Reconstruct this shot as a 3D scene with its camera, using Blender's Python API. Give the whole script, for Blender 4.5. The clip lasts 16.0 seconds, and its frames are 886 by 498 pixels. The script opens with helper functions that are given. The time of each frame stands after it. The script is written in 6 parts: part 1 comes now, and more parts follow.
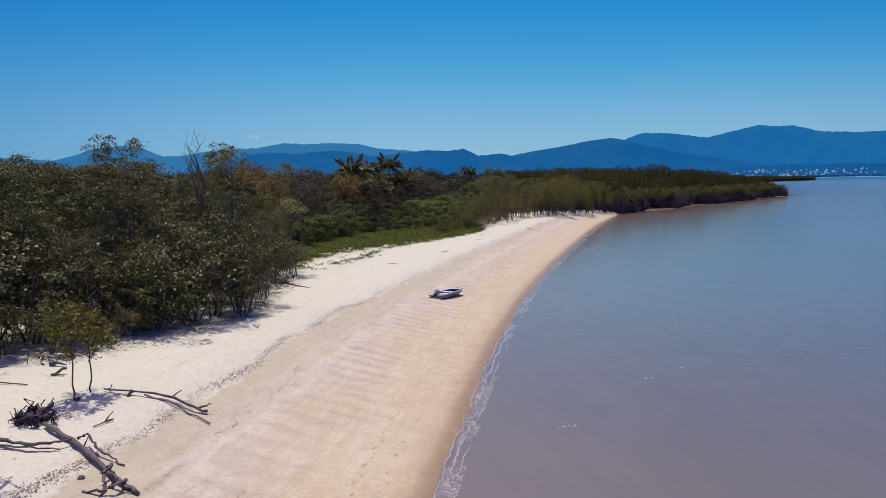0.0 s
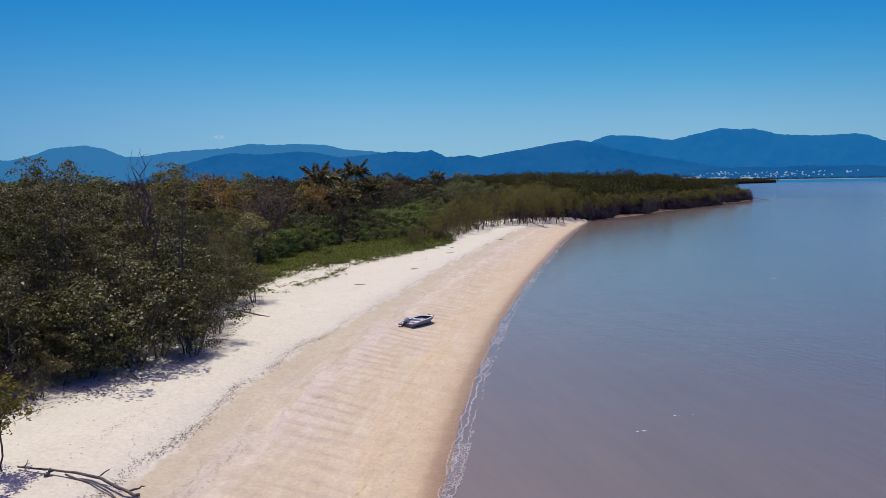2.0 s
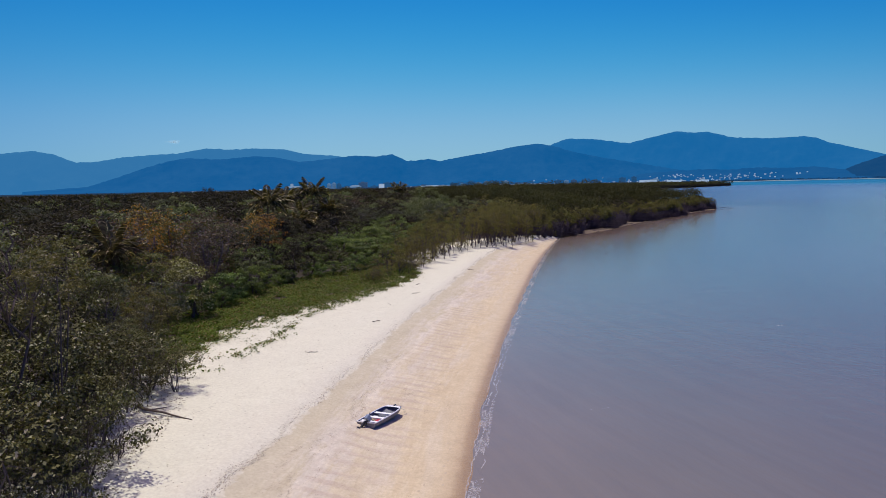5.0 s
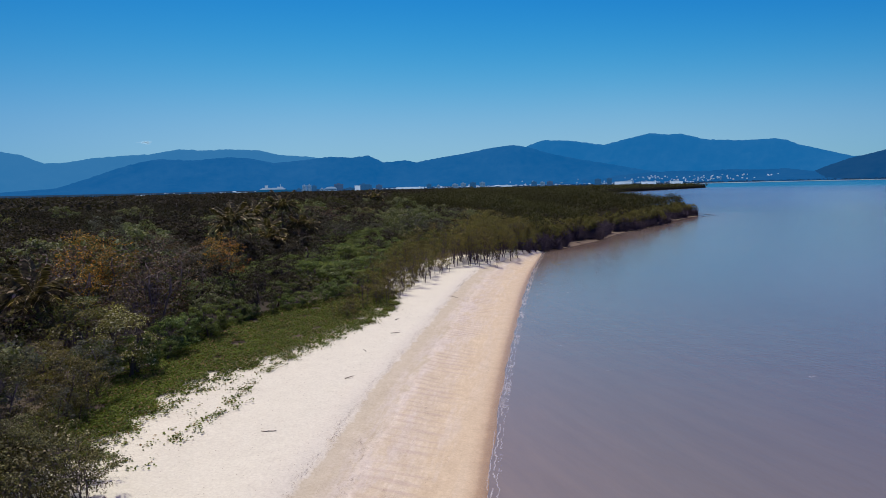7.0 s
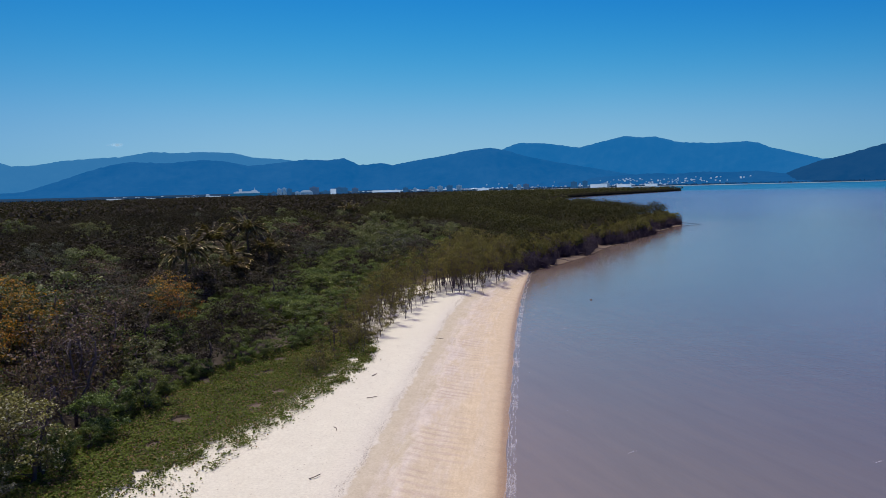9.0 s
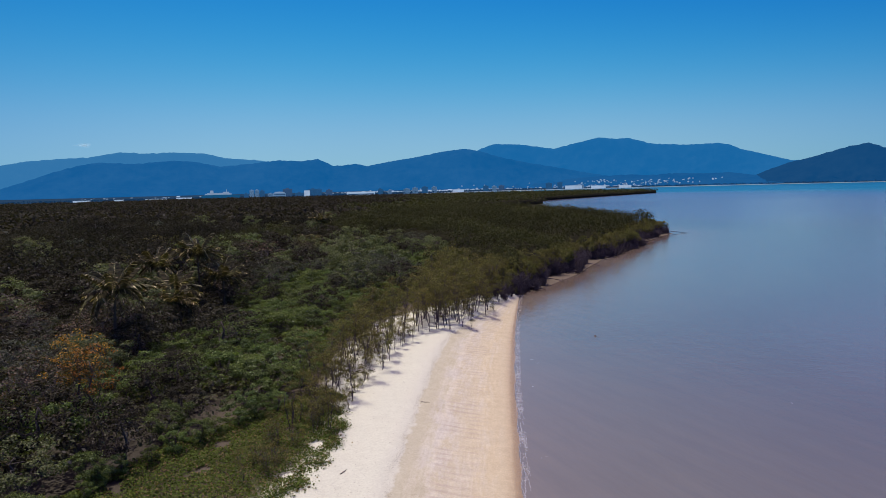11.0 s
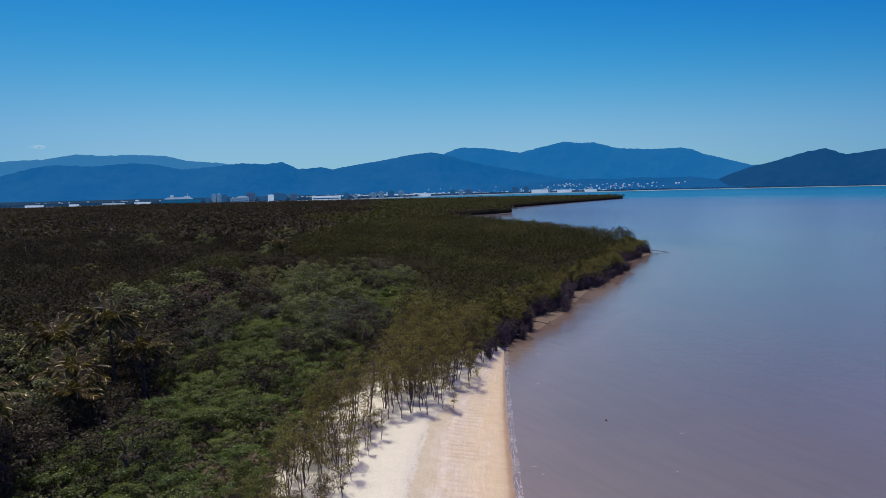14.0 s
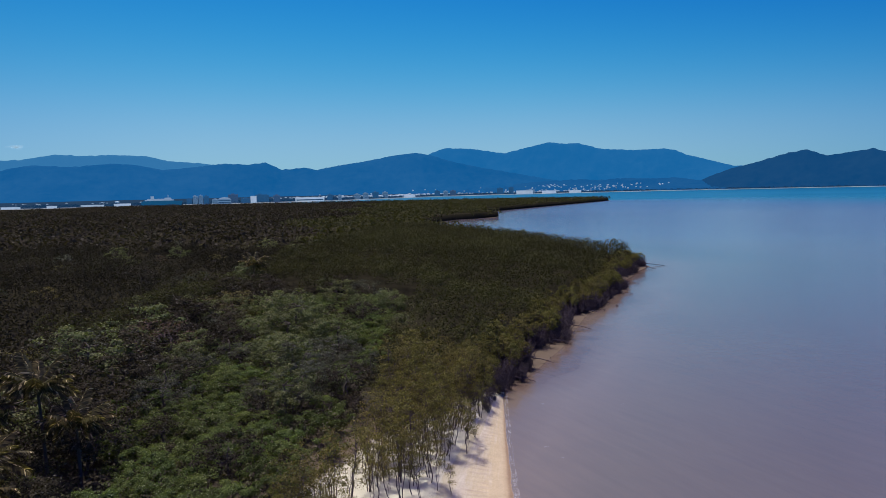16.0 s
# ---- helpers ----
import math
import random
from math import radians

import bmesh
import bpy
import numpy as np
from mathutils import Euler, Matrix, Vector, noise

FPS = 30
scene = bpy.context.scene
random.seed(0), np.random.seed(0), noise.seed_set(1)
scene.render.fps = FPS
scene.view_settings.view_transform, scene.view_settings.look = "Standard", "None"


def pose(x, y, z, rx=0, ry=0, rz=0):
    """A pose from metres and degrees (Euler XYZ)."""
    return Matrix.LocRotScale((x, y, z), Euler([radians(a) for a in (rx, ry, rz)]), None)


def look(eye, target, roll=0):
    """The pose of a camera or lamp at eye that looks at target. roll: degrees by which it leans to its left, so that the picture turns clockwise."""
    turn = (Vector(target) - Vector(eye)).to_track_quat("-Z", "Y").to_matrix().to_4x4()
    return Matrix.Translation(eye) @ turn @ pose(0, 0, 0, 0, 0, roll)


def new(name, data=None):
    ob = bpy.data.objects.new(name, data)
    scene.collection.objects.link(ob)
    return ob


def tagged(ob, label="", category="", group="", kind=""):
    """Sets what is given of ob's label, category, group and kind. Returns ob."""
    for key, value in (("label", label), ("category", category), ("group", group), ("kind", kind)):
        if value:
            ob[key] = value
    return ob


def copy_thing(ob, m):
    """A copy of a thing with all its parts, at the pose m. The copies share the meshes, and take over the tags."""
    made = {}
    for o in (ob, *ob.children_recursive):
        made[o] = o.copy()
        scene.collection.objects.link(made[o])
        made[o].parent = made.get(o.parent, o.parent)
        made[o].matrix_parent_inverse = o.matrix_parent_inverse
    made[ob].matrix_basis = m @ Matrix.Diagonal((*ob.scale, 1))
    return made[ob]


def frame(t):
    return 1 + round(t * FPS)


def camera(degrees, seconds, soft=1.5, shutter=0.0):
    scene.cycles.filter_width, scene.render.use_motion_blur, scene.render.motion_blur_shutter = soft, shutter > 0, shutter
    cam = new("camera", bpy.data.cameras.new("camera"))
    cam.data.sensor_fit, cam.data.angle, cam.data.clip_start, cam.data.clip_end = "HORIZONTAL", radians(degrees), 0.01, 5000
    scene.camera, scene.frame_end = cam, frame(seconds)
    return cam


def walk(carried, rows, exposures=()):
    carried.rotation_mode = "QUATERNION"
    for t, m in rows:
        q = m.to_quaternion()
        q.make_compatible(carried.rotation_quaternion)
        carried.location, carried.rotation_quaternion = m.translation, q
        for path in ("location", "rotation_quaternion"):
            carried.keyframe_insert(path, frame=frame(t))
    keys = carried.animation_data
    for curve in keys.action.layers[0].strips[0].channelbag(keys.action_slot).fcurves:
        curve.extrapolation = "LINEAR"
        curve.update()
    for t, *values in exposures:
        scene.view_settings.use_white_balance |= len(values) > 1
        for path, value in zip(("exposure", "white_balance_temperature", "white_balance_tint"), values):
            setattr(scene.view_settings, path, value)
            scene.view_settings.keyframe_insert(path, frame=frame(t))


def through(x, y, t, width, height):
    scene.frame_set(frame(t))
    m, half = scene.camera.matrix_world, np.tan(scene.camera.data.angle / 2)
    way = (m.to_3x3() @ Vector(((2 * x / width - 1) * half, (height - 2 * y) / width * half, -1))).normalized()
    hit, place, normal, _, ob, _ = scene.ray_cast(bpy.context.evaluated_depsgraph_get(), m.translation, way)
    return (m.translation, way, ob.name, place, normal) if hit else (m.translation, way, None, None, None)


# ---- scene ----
cam = camera(66.0, 16.0, 0.8)
PATH = [
    (0, (16.775, -45.626, 8.764), (16.086, -43.758, 8.569), -1.0),
    (0.5, (16.512, -45.013, 9.137), (15.845, -43.138, 8.942), -0.7),
    (1, (16.308, -44.376, 9.44), (15.66, -42.494, 9.246), -0.8),
    (1.5, (15.981, -43.581, 9.744), (15.358, -41.69, 9.551), -0.9),
    (2, (15.595, -42.68, 10.054), (14.994, -40.783, 9.861), -0.9),
    (2.5, (15.088, -41.307, 10.482), (14.507, -39.403, 10.29), -1.0),
    (3, (14.663, -40.084, 10.955), (14.101, -38.174, 10.763), -1.0),
    (3.5, (14.13, -38.707, 11.48), (13.588, -36.791, 11.29), -1.0),
    (4, (13.708, -37.327, 12.001), (13.18, -35.407, 11.813), -1.2),
    (6.5, (10.498, -27.827, 15.028), (10.059, -25.884, 14.844), -1.2),
    (7, (9.883, -25.56, 15.599), (9.457, -23.614, 15.415), -1.3),
    (7.5, (9.214, -23.231, 16.325), (8.806, -21.282, 16.143), -1.3),
    (8, (8.41, -20.737, 16.982), (8.019, -18.784, 16.802), -1.3),
    (8.5, (7.685, -17.957, 17.697), (7.31, -16.0, 17.519), -1.4),
    (9, (7.03, -15.395, 18.472), (6.671, -13.435, 18.293), -1.4),
    (11.5, (2.729, 2.442, 21.931), (2.459, 4.416, 21.754), -1.4),
    (12, (2.231, 5.161, 22.814), (1.977, 7.137, 22.639), -1.4),
    (12.5, (1.655, 8.229, 23.855), (1.419, 10.208, 23.679), -1.4),
    (13, (0.946, 11.632, 24.751), (0.727, 13.612, 24.577), -1.4),
    (13.5, (0.321, 14.629, 25.63), (0.117, 16.611, 25.456), -1.3),
    (14, (-0.156, 18.018, 26.608), (-0.345, 20.001, 26.435), -1.3),
    (14.5, (-0.578, 20.913, 27.657), (-0.757, 22.898, 27.483), -1.3),
    (15, (-1.072, 24.224, 28.682), (-1.237, 26.209, 28.508), -1.3),
    (15.5, (-1.646, 27.301, 29.703), (-1.799, 29.287, 29.53), -1.3),
    (16, (-2.216, 30.624, 30.723), (-2.36, 32.612, 30.549), -1.3),
]
walk(cam, [(t, look(eye, target, roll)) for t, eye, target, roll in PATH])

# ---- light ----
SUN_AZ, SUN_EL = radians(-52), radians(72)
# the clear tropical sky: depth of its red, green and blue, and how they fade toward the horizon
SKY = ((-5.0, 400.0, 0.37), (-3.0, 13.8, 0.185), (-0.5, 0.425, 0.0))
world = bpy.data.worlds.new("world")
scene.world = world
world.use_nodes = True
wn = world.node_tree
sky = wn.nodes.new("ShaderNodeTexSky")
sky.sky_type = "NISHITA"
sky.sun_disc = False
sky.sun_elevation, sky.sun_rotation = SUN_EL, SUN_AZ
sky.air_density, sky.dust_density, sky.ozone_density = 1.0, 0.0, 1.5
split, join = wn.nodes.new("ShaderNodeSeparateColor"), wn.nodes.new("ShaderNodeCombineColor")
wn.links.new(sky.outputs[0], split.inputs[0])
for k, (power, gain, fade) in enumerate(SKY):
    p, g, d = (wn.nodes.new("ShaderNodeMath") for _ in range(3))
    p.operation, g.operation, d.operation = "POWER", "MULTIPLY_ADD", "DIVIDE"
    p.inputs[1].default_value, g.inputs[1].default_value, g.inputs[2].default_value, d.inputs[0].default_value = power, gain, fade, 1.0
    wn.links.new(split.outputs[k], p.inputs[0])
    wn.links.new(p.outputs[0], g.inputs[0])
    wn.links.new(g.outputs[0], d.inputs[1])
    wn.links.new(d.outputs[0], join.inputs[k])
# pale warm glow round the sun, added out of view to warm the shade
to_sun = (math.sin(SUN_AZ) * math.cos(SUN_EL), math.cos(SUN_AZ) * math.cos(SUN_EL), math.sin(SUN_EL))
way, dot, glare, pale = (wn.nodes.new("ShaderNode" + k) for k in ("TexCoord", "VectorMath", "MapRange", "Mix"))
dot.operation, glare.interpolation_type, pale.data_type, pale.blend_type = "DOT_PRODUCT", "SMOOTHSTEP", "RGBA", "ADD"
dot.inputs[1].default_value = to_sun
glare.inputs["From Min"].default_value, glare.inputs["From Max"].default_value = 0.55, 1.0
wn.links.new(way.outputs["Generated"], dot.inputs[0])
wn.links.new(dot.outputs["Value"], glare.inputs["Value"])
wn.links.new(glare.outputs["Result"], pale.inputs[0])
# the blue deepens to both sides of the bay, most of all inland
bay, deep, tint = (wn.nodes.new("ShaderNode" + k) for k in ("VectorMath", "ValToRGB", "Mix"))
bay.operation, tint.data_type, tint.blend_type = "DOT_PRODUCT", "RGBA", "MULTIPLY"
bay.inputs[1].default_value = (math.sin(radians(-10)), math.cos(radians(-10)), 0.0)
for e, (p, c) in zip(deep.color_ramp.elements, ((0.74, (0.58, 0.79, 0.96, 1)), (0.97, (1.0, 1.05, 1.08, 1)))):
    e.position, e.color = p, c
wn.links.new(way.outputs["Generated"], bay.inputs[0])
wn.links.new(bay.outputs["Value"], deep.inputs[0])
tint.inputs[0].default_value = 1.0
wn.links.new(join.outputs[0], tint.inputs[6])
wn.links.new(deep.outputs[0], tint.inputs[7])
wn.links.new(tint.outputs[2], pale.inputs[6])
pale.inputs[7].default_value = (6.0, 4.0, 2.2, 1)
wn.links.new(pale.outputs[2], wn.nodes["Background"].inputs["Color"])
wn.nodes["Background"].inputs["Strength"].default_value = 0.1
sun = new("sun", bpy.data.lights.new("sun", "SUN"))
sun.data.energy, sun.data.angle, sun.data.color = 3.6, radians(0.53), (0.985, 0.95, 0.88)
sun.matrix_world = look((math.sin(SUN_AZ) * math.cos(SUN_EL) * 50, math.cos(SUN_AZ) * math.cos(SUN_EL) * 50, math.sin(SUN_EL) * 50), (0, 0, 0))

# ---- materials ----


class Nodes:
    """A small writer of node materials."""

    def __init__(self, name):
        self.mat = bpy.data.materials.new(name)
        self.mat.use_nodes = True
        self.tree = self.mat.node_tree
        self.bsdf = self.tree.nodes["Principled BSDF"]
        self.out = self.tree.nodes["Material Output"]

    def add(self, kind, **props):
        n = self.tree.nodes.new("ShaderNode" + kind)
        for k, v in props.items():
            setattr(n, k, v)
        return n

    def link(self, a, b):
        self.tree.links.new(a, b)

    def put(self, socket, value):
        if isinstance(value, bpy.types.NodeSocket):
            self.link(value, socket)
        else:
            socket.default_value = value

    def noise(self, scale, detail=4.0, rough=0.6, vector=None):
        n = self.add("TexNoise")
        n.inputs["Scale"].default_value, n.inputs["Detail"].default_value, n.inputs["Roughness"].default_value = scale, detail, rough
        if vector is not None:
            self.link(vector, n.inputs["Vector"])
        return n.outputs["Fac"]

    def ramp(self, fac, stops):
        n = self.add("ValToRGB")
        self.link(fac, n.inputs["Fac"])
        e = n.color_ramp.elements
        while len(e) < len(stops):
            e.new(0.5)
        for k, (p, c) in zip(e, stops):
            k.position, k.color = p, (*c, 1) if len(c) == 3 else c
        return n.outputs["Color"]

    def mix(self, fac, a, b, blend="MIX"):
        n = self.add("Mix", data_type="RGBA", blend_type=blend)
        self.put(n.inputs[0], fac)
        for k, v in ((6, a), (7, b)):
            self.put(n.inputs[k], (*v, 1) if isinstance(v, tuple) and len(v) == 3 else v)
        return n.outputs[2]

    def math(self, op, a, b=0.0, clamp=False):
        n = self.add("Math", operation=op, use_clamp=clamp)
        self.put(n.inputs[0], a)
        self.put(n.inputs[1], b)
        return n.outputs[0]

    def bump(self, height, strength, distance, normal=None):
        n = self.add("Bump")
        n.inputs["Strength"].default_value, n.inputs["Distance"].default_value = strength, distance
        self.link(height, n.inputs["Height"])
        if normal is not None:
            self.link(normal, n.inputs["Normal"])
        self.link(n.outputs[0], self.bsdf.inputs["Normal"])
        return n.outputs[0]

    def scaled(self, vector, x, y, z):
        n = self.add("Mapping")
        n.inputs["Scale"].default_value = (x, y, z)
        self.link(vector, n.inputs["Vector"])
        return n.outputs[0]

    def set(self, rough=0.6, metal=0.0, base=None, spec=0.5):
        self.bsdf.inputs["Roughness"].default_value, self.bsdf.inputs["Metallic"].default_value = rough, metal
        self.bsdf.inputs["Specular IOR Level"].default_value = spec
        if base is not None:
            self.put(self.bsdf.inputs["Base Color"], (*base, 1) if isinstance(base, tuple) else base)
        return self.mat


def plain(name, a, b, scale=6.0, rough=0.6, metal=0.0, relief=0.0):
    """Two tones of one surface, mottled at two sizes."""
    n = Nodes(name)
    co = n.add("TexCoord").outputs["Object"]
    f = n.math("MULTIPLY_ADD", n.noise(scale * 7, 3, 0.6, co), 0.5)
    f2 = n.math("MULTIPLY", n.noise(scale, 3, 0.6, co), 0.6)
    f.node.inputs[2].default_value = 0.0
    tot = n.math("ADD", f, f2)
    n.set(rough, metal, n.ramp(tot, ((0.3, a), (0.75, b))))
    if relief:
        n.bump(tot, 0.6, relief)
    return n.mat


def leaf_mat(name, dark, light, odd=None, odd_share=0.1, rough=0.55, through=0.22, gloss=0.2, patchy=0.0):
    """Leaves: each its own shade, each plant its own tone, with light passing through the blades."""
    n = Nodes(name)
    r = n.add("NewGeometry").outputs["Random Per Island"]
    tone = n.add("ObjectInfo").outputs["Random"]
    place = n.add("NewGeometry").outputs["Position"]
    tuft = n.ramp(n.noise(0.75, 4, 0.6, place), ((0.34, (0, 0, 0)), (0.66, (1, 1, 1))))
    col = n.mix(n.math("ADD", n.math("MULTIPLY", r, 0.66), n.math("MULTIPLY", tuft, 0.34)), dark, light)
    if patchy:
        col = n.mix(patchy, col, n.ramp(n.noise(0.035, 6, 0.7, place), ((0.32, (0.35, 0.35, 0.4)), (0.5, (0.9, 0.85, 0.8)), (0.68, (1.7, 1.75, 1.5)))), "MULTIPLY")
    if odd:
        far = n.math("GREATER_THAN", n.math("FRACT", n.math("MULTIPLY", r, 37.7)), 1 - odd_share)
        col = n.mix(far, col, odd)
    hs = n.add("HueSaturation")
    n.link(col, hs.inputs["Color"])
    n.link(n.math("MULTIPLY_ADD", tone, 0.4), hs.inputs["Value"])
    hs.inputs["Value"].links[0].from_node.inputs[2].default_value = 0.8
    n.link(n.math("MULTIPLY_ADD", n.math("FRACT", n.math("MULTIPLY", tone, 7.3)), 0.03), hs.inputs["Hue"])
    hs.inputs["Hue"].links[0].from_node.inputs[2].default_value = 0.478
    col = hs.outputs[0]
    n.set(rough, 0, col, gloss)
    tr = n.add("BsdfTranslucent")
    n.link(n.mix(1.0, col, (1.7, 1.8, 0.8), "MULTIPLY"), tr.inputs["Color"])
    m = n.add("MixShader")
    m.inputs[0].default_value = through
    n.link(n.bsdf.outputs[0], m.inputs[1])
    n.link(tr.outputs[0], m.inputs[2])
    n.link(m.outputs[0], n.out.inputs["Surface"])
    return n.mat


def ground_mat():
    """Sand from the wet edge to the dune, then leaf litter; the first map runs 0 at the water, 1 at the berm, 2 where plants begin."""
    n = Nodes("sand_and_soil")
    uv = n.add("UVMap", uv_map="zone").outputs[0]
    sep = n.add("SeparateXYZ")
    n.link(uv, sep.inputs[0])
    co = n.add("NewGeometry").outputs["Position"]
    along = n.scaled(co, 1.0, 0.16, 1.0)
    edge = n.math("MULTIPLY", n.math("SUBTRACT", n.noise(0.45, 5, 0.65, co), 0.5), 0.22)
    edge = n.math("MULTIPLY", edge, n.math("MULTIPLY", sep.outputs[0], 2.5, True))
    u = n.math("DIVIDE", n.math("ADD", sep.outputs[0], edge), 4.0)
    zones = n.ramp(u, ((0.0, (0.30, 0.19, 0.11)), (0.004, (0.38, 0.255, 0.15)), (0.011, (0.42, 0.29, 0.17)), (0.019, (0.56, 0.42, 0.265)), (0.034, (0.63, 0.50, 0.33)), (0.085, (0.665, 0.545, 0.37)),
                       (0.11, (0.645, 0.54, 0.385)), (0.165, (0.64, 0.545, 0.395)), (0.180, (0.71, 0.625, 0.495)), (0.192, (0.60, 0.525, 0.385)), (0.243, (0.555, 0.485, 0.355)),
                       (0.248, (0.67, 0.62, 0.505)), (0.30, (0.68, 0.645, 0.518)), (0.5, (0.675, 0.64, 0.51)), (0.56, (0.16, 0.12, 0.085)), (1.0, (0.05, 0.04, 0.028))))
    # streaks that run along the shore: pale shell drifts, damp bands
    long_ = n.scaled(uv, 7.0, 0.10, 1.0)
    fine_ = n.scaled(uv, 26.0, 0.30, 1.0)
    low = n.ramp(sep.outputs[0], ((0.1, (0, 0, 0)), (0.3, (1, 1, 1)), (0.8, (1, 1, 1)), (0.98, (0, 0, 0))))
    streak = n.ramp(n.noise(1.0, 6, 0.65, long_), ((0.48, (0, 0, 0)), (0.62, (1, 1, 1))))
    col = n.mix(n.math("MULTIPLY", n.mix(1.0, streak, low, "MULTIPLY"), 0.5), zones, (0.70, 0.62, 0.51))
    drift = n.ramp(sep.outputs[0], ((0.48, (0, 0, 0)), (0.62, (1, 1, 1)), (0.78, (1, 1, 1)), (0.9, (0, 0, 0))))
    shell = n.ramp(n.noise(0.8, 7, 0.72, n.scaled(uv, 5.0, 0.16, 1.0)), ((0.47, (0, 0, 0)), (0.56, (1, 1, 1))))
    col = n.mix(n.math("MULTIPLY", n.mix(1.0, drift, shell, "MULTIPLY"), 0.42), col, (0.66, 0.60, 0.555))
    damp = n.ramp(n.noise(1.3, 6, 0.7, fine_), ((0.40, (0.80, 0.74, 0.69)), (0.62, (1, 1, 1))))
    col = n.mix(low, col, n.mix(0.42, col, damp, "MULTIPLY"))
    # ripples that lie across the beach, broken into patches
    wave = n.add("TexWave", wave_type="BANDS", bands_direction="Y")
    wave.inputs["Scale"].default_value, wave.inputs["Distortion"].default_value = 0.30, 4.5
    wave.inputs["Detail"].default_value, wave.inputs["Detail Scale"].default_value = 6.0, 1.6
    n.link(n.scaled(co, 0.35, 1.0, 1.0), wave.inputs["Vector"])
    mid = n.ramp(sep.outputs[0], ((0.24, (0, 0, 0)), (0.42, (1, 1, 1)), (0.66, (1, 1, 1)), (0.76, (0, 0, 0))))
    patch = n.ramp(n.noise(0.22, 4, 0.6, co), ((0.36, (0, 0, 0)), (0.56, (1, 1, 1))))
    rip = n.mix(1.0, n.ramp(wave.outputs["Fac"], ((0.45, (0, 0, 0)), (0.95, (1, 1, 1)))), n.mix(1.0, mid, patch, "MULTIPLY"), "MULTIPLY")
    col = n.mix(n.math("MULTIPLY", rip, 0.5), col, (0.50, 0.39, 0.32))
    # trodden and wind-blown mottling, grain
    dry = n.ramp(sep.outputs[0], ((0.9, (0.5, 0.5, 0.5)), (1.15, (0.22, 0.22, 0.22))))
    col = n.mix(dry, col, n.ramp(n.noise(0.8, 9, 0.75, co), ((0.32, (0.70, 0.67, 0.65)), (0.62, (1, 1, 1)))), "MULTIPLY")
    col = n.mix(0.40, col, n.ramp(n.noise(6.0, 6, 0.75, co), ((0.34, (0.62, 0.58, 0.56)), (0.6, (1, 1, 1)))), "MULTIPLY")
    fleck = n.ramp(n.noise(11, 3, 0.6, co), ((0.66, (0, 0, 0)), (0.72, (1, 1, 1))))
    col = n.mix(n.math("MULTIPLY", fleck, 0.45), col, (0.26, 0.20, 0.17))
    col = n.mix(1.0, col, (1.0, 0.995, 0.965), "MULTIPLY")
    n.set(0.85, 0, col, 0.25)
    n.link(n.ramp(u, ((0.0, (0.25, 0.25, 0.25)), (0.03, (0.6, 0.6, 0.6)), (0.1, (0.9, 0.9, 0.9)))), n.bsdf.inputs["Roughness"])
    h = n.math("ADD", n.math("MULTIPLY", rip, 0.6), n.noise(5, 6, 0.7, co))
    n.bump(h, 0.7, 0.06)
    return n.mat


def water_mat():
    """Silty water: brown where it is shallow, grey further out, turquoise in the far bay."""
    n = Nodes("silty_water")
    at = n.add("Attribute", attribute_name="offshore").outputs["Fac"]
    co = n.add("NewGeometry").outputs["Position"]
    blot = n.math("MULTIPLY", n.math("SUBTRACT", n.noise(0.03, 4, 0.6, co), 0.5), 14.0)
    d = n.math("DIVIDE", n.math("MAXIMUM", n.math("ADD", at, blot), 0.0), 3000.0)
    d = n.math("POWER", d, 0.4)
    col = n.ramp(d, ((0.0, (0.150, 0.106, 0.082)), (0.05, (0.185, 0.143, 0.115)), (0.08, (0.205, 0.168, 0.138)), (0.12, (0.166, 0.146, 0.122)), (0.17, (0.136, 0.119, 0.110)), (0.24, (0.158, 0.139, 0.152)),
                     (0.34, (0.142, 0.140, 0.184)), (0.44, (0.122, 0.132, 0.195)), (0.55, (0.085, 0.122, 0.205)), (0.66, (0.010, 0.140, 0.225)), (1.0, (0.006, 0.125, 0.235))))
    # long drifting streaks of silt and wind
    turn = n.add("Mapping")
    turn.inputs["Rotation"].default_value = (0, 0, radians(58))
    n.link(co, turn.inputs["Vector"])
    silt = n.noise(1.0, 5, 0.65, n.scaled(turn.outputs[0], 0.10, 0.75, 1.0))
    near = n.ramp(d, ((0.20, (0.3, 0.3, 0.3)), (0.40, (0.05, 0.05, 0.05))))
    col = n.mix(near, col, n.ramp(silt, ((0.30, (0.80, 0.82, 0.85)), (0.5, (1, 1, 1)), (0.72, (1.22, 1.18, 1.12)))), "MULTIPLY")
    n.set(0.12, 0, col, 0.5)
    n.link(n.ramp(d, ((0.3, (0.12, 0.12, 0.12)), (0.85, (0.34, 0.34, 0.34)))), n.bsdf.inputs["Roughness"])
    n.link(n.ramp(d, ((0.25, (0.8, 0.8, 0.8)), (0.45, (0.5, 0.5, 0.5)), (0.85, (0.16, 0.16, 0.16)))), n.bsdf.inputs["Specular IOR Level"])
    n.bsdf.inputs["IOR"].default_value = 1.33
    big = n.noise(0.5, 3, 0.55, n.scaled(co, 1.0, 0.6, 1.0))
    small = n.noise(2.2, 5, 0.65, n.scaled(turn.outputs[0], 0.35, 1.0, 1.0))
    n.bump(n.math("ADD", big, n.math("MULTIPLY", small, 0.6)), 0.22, 0.2)
    return n.mat


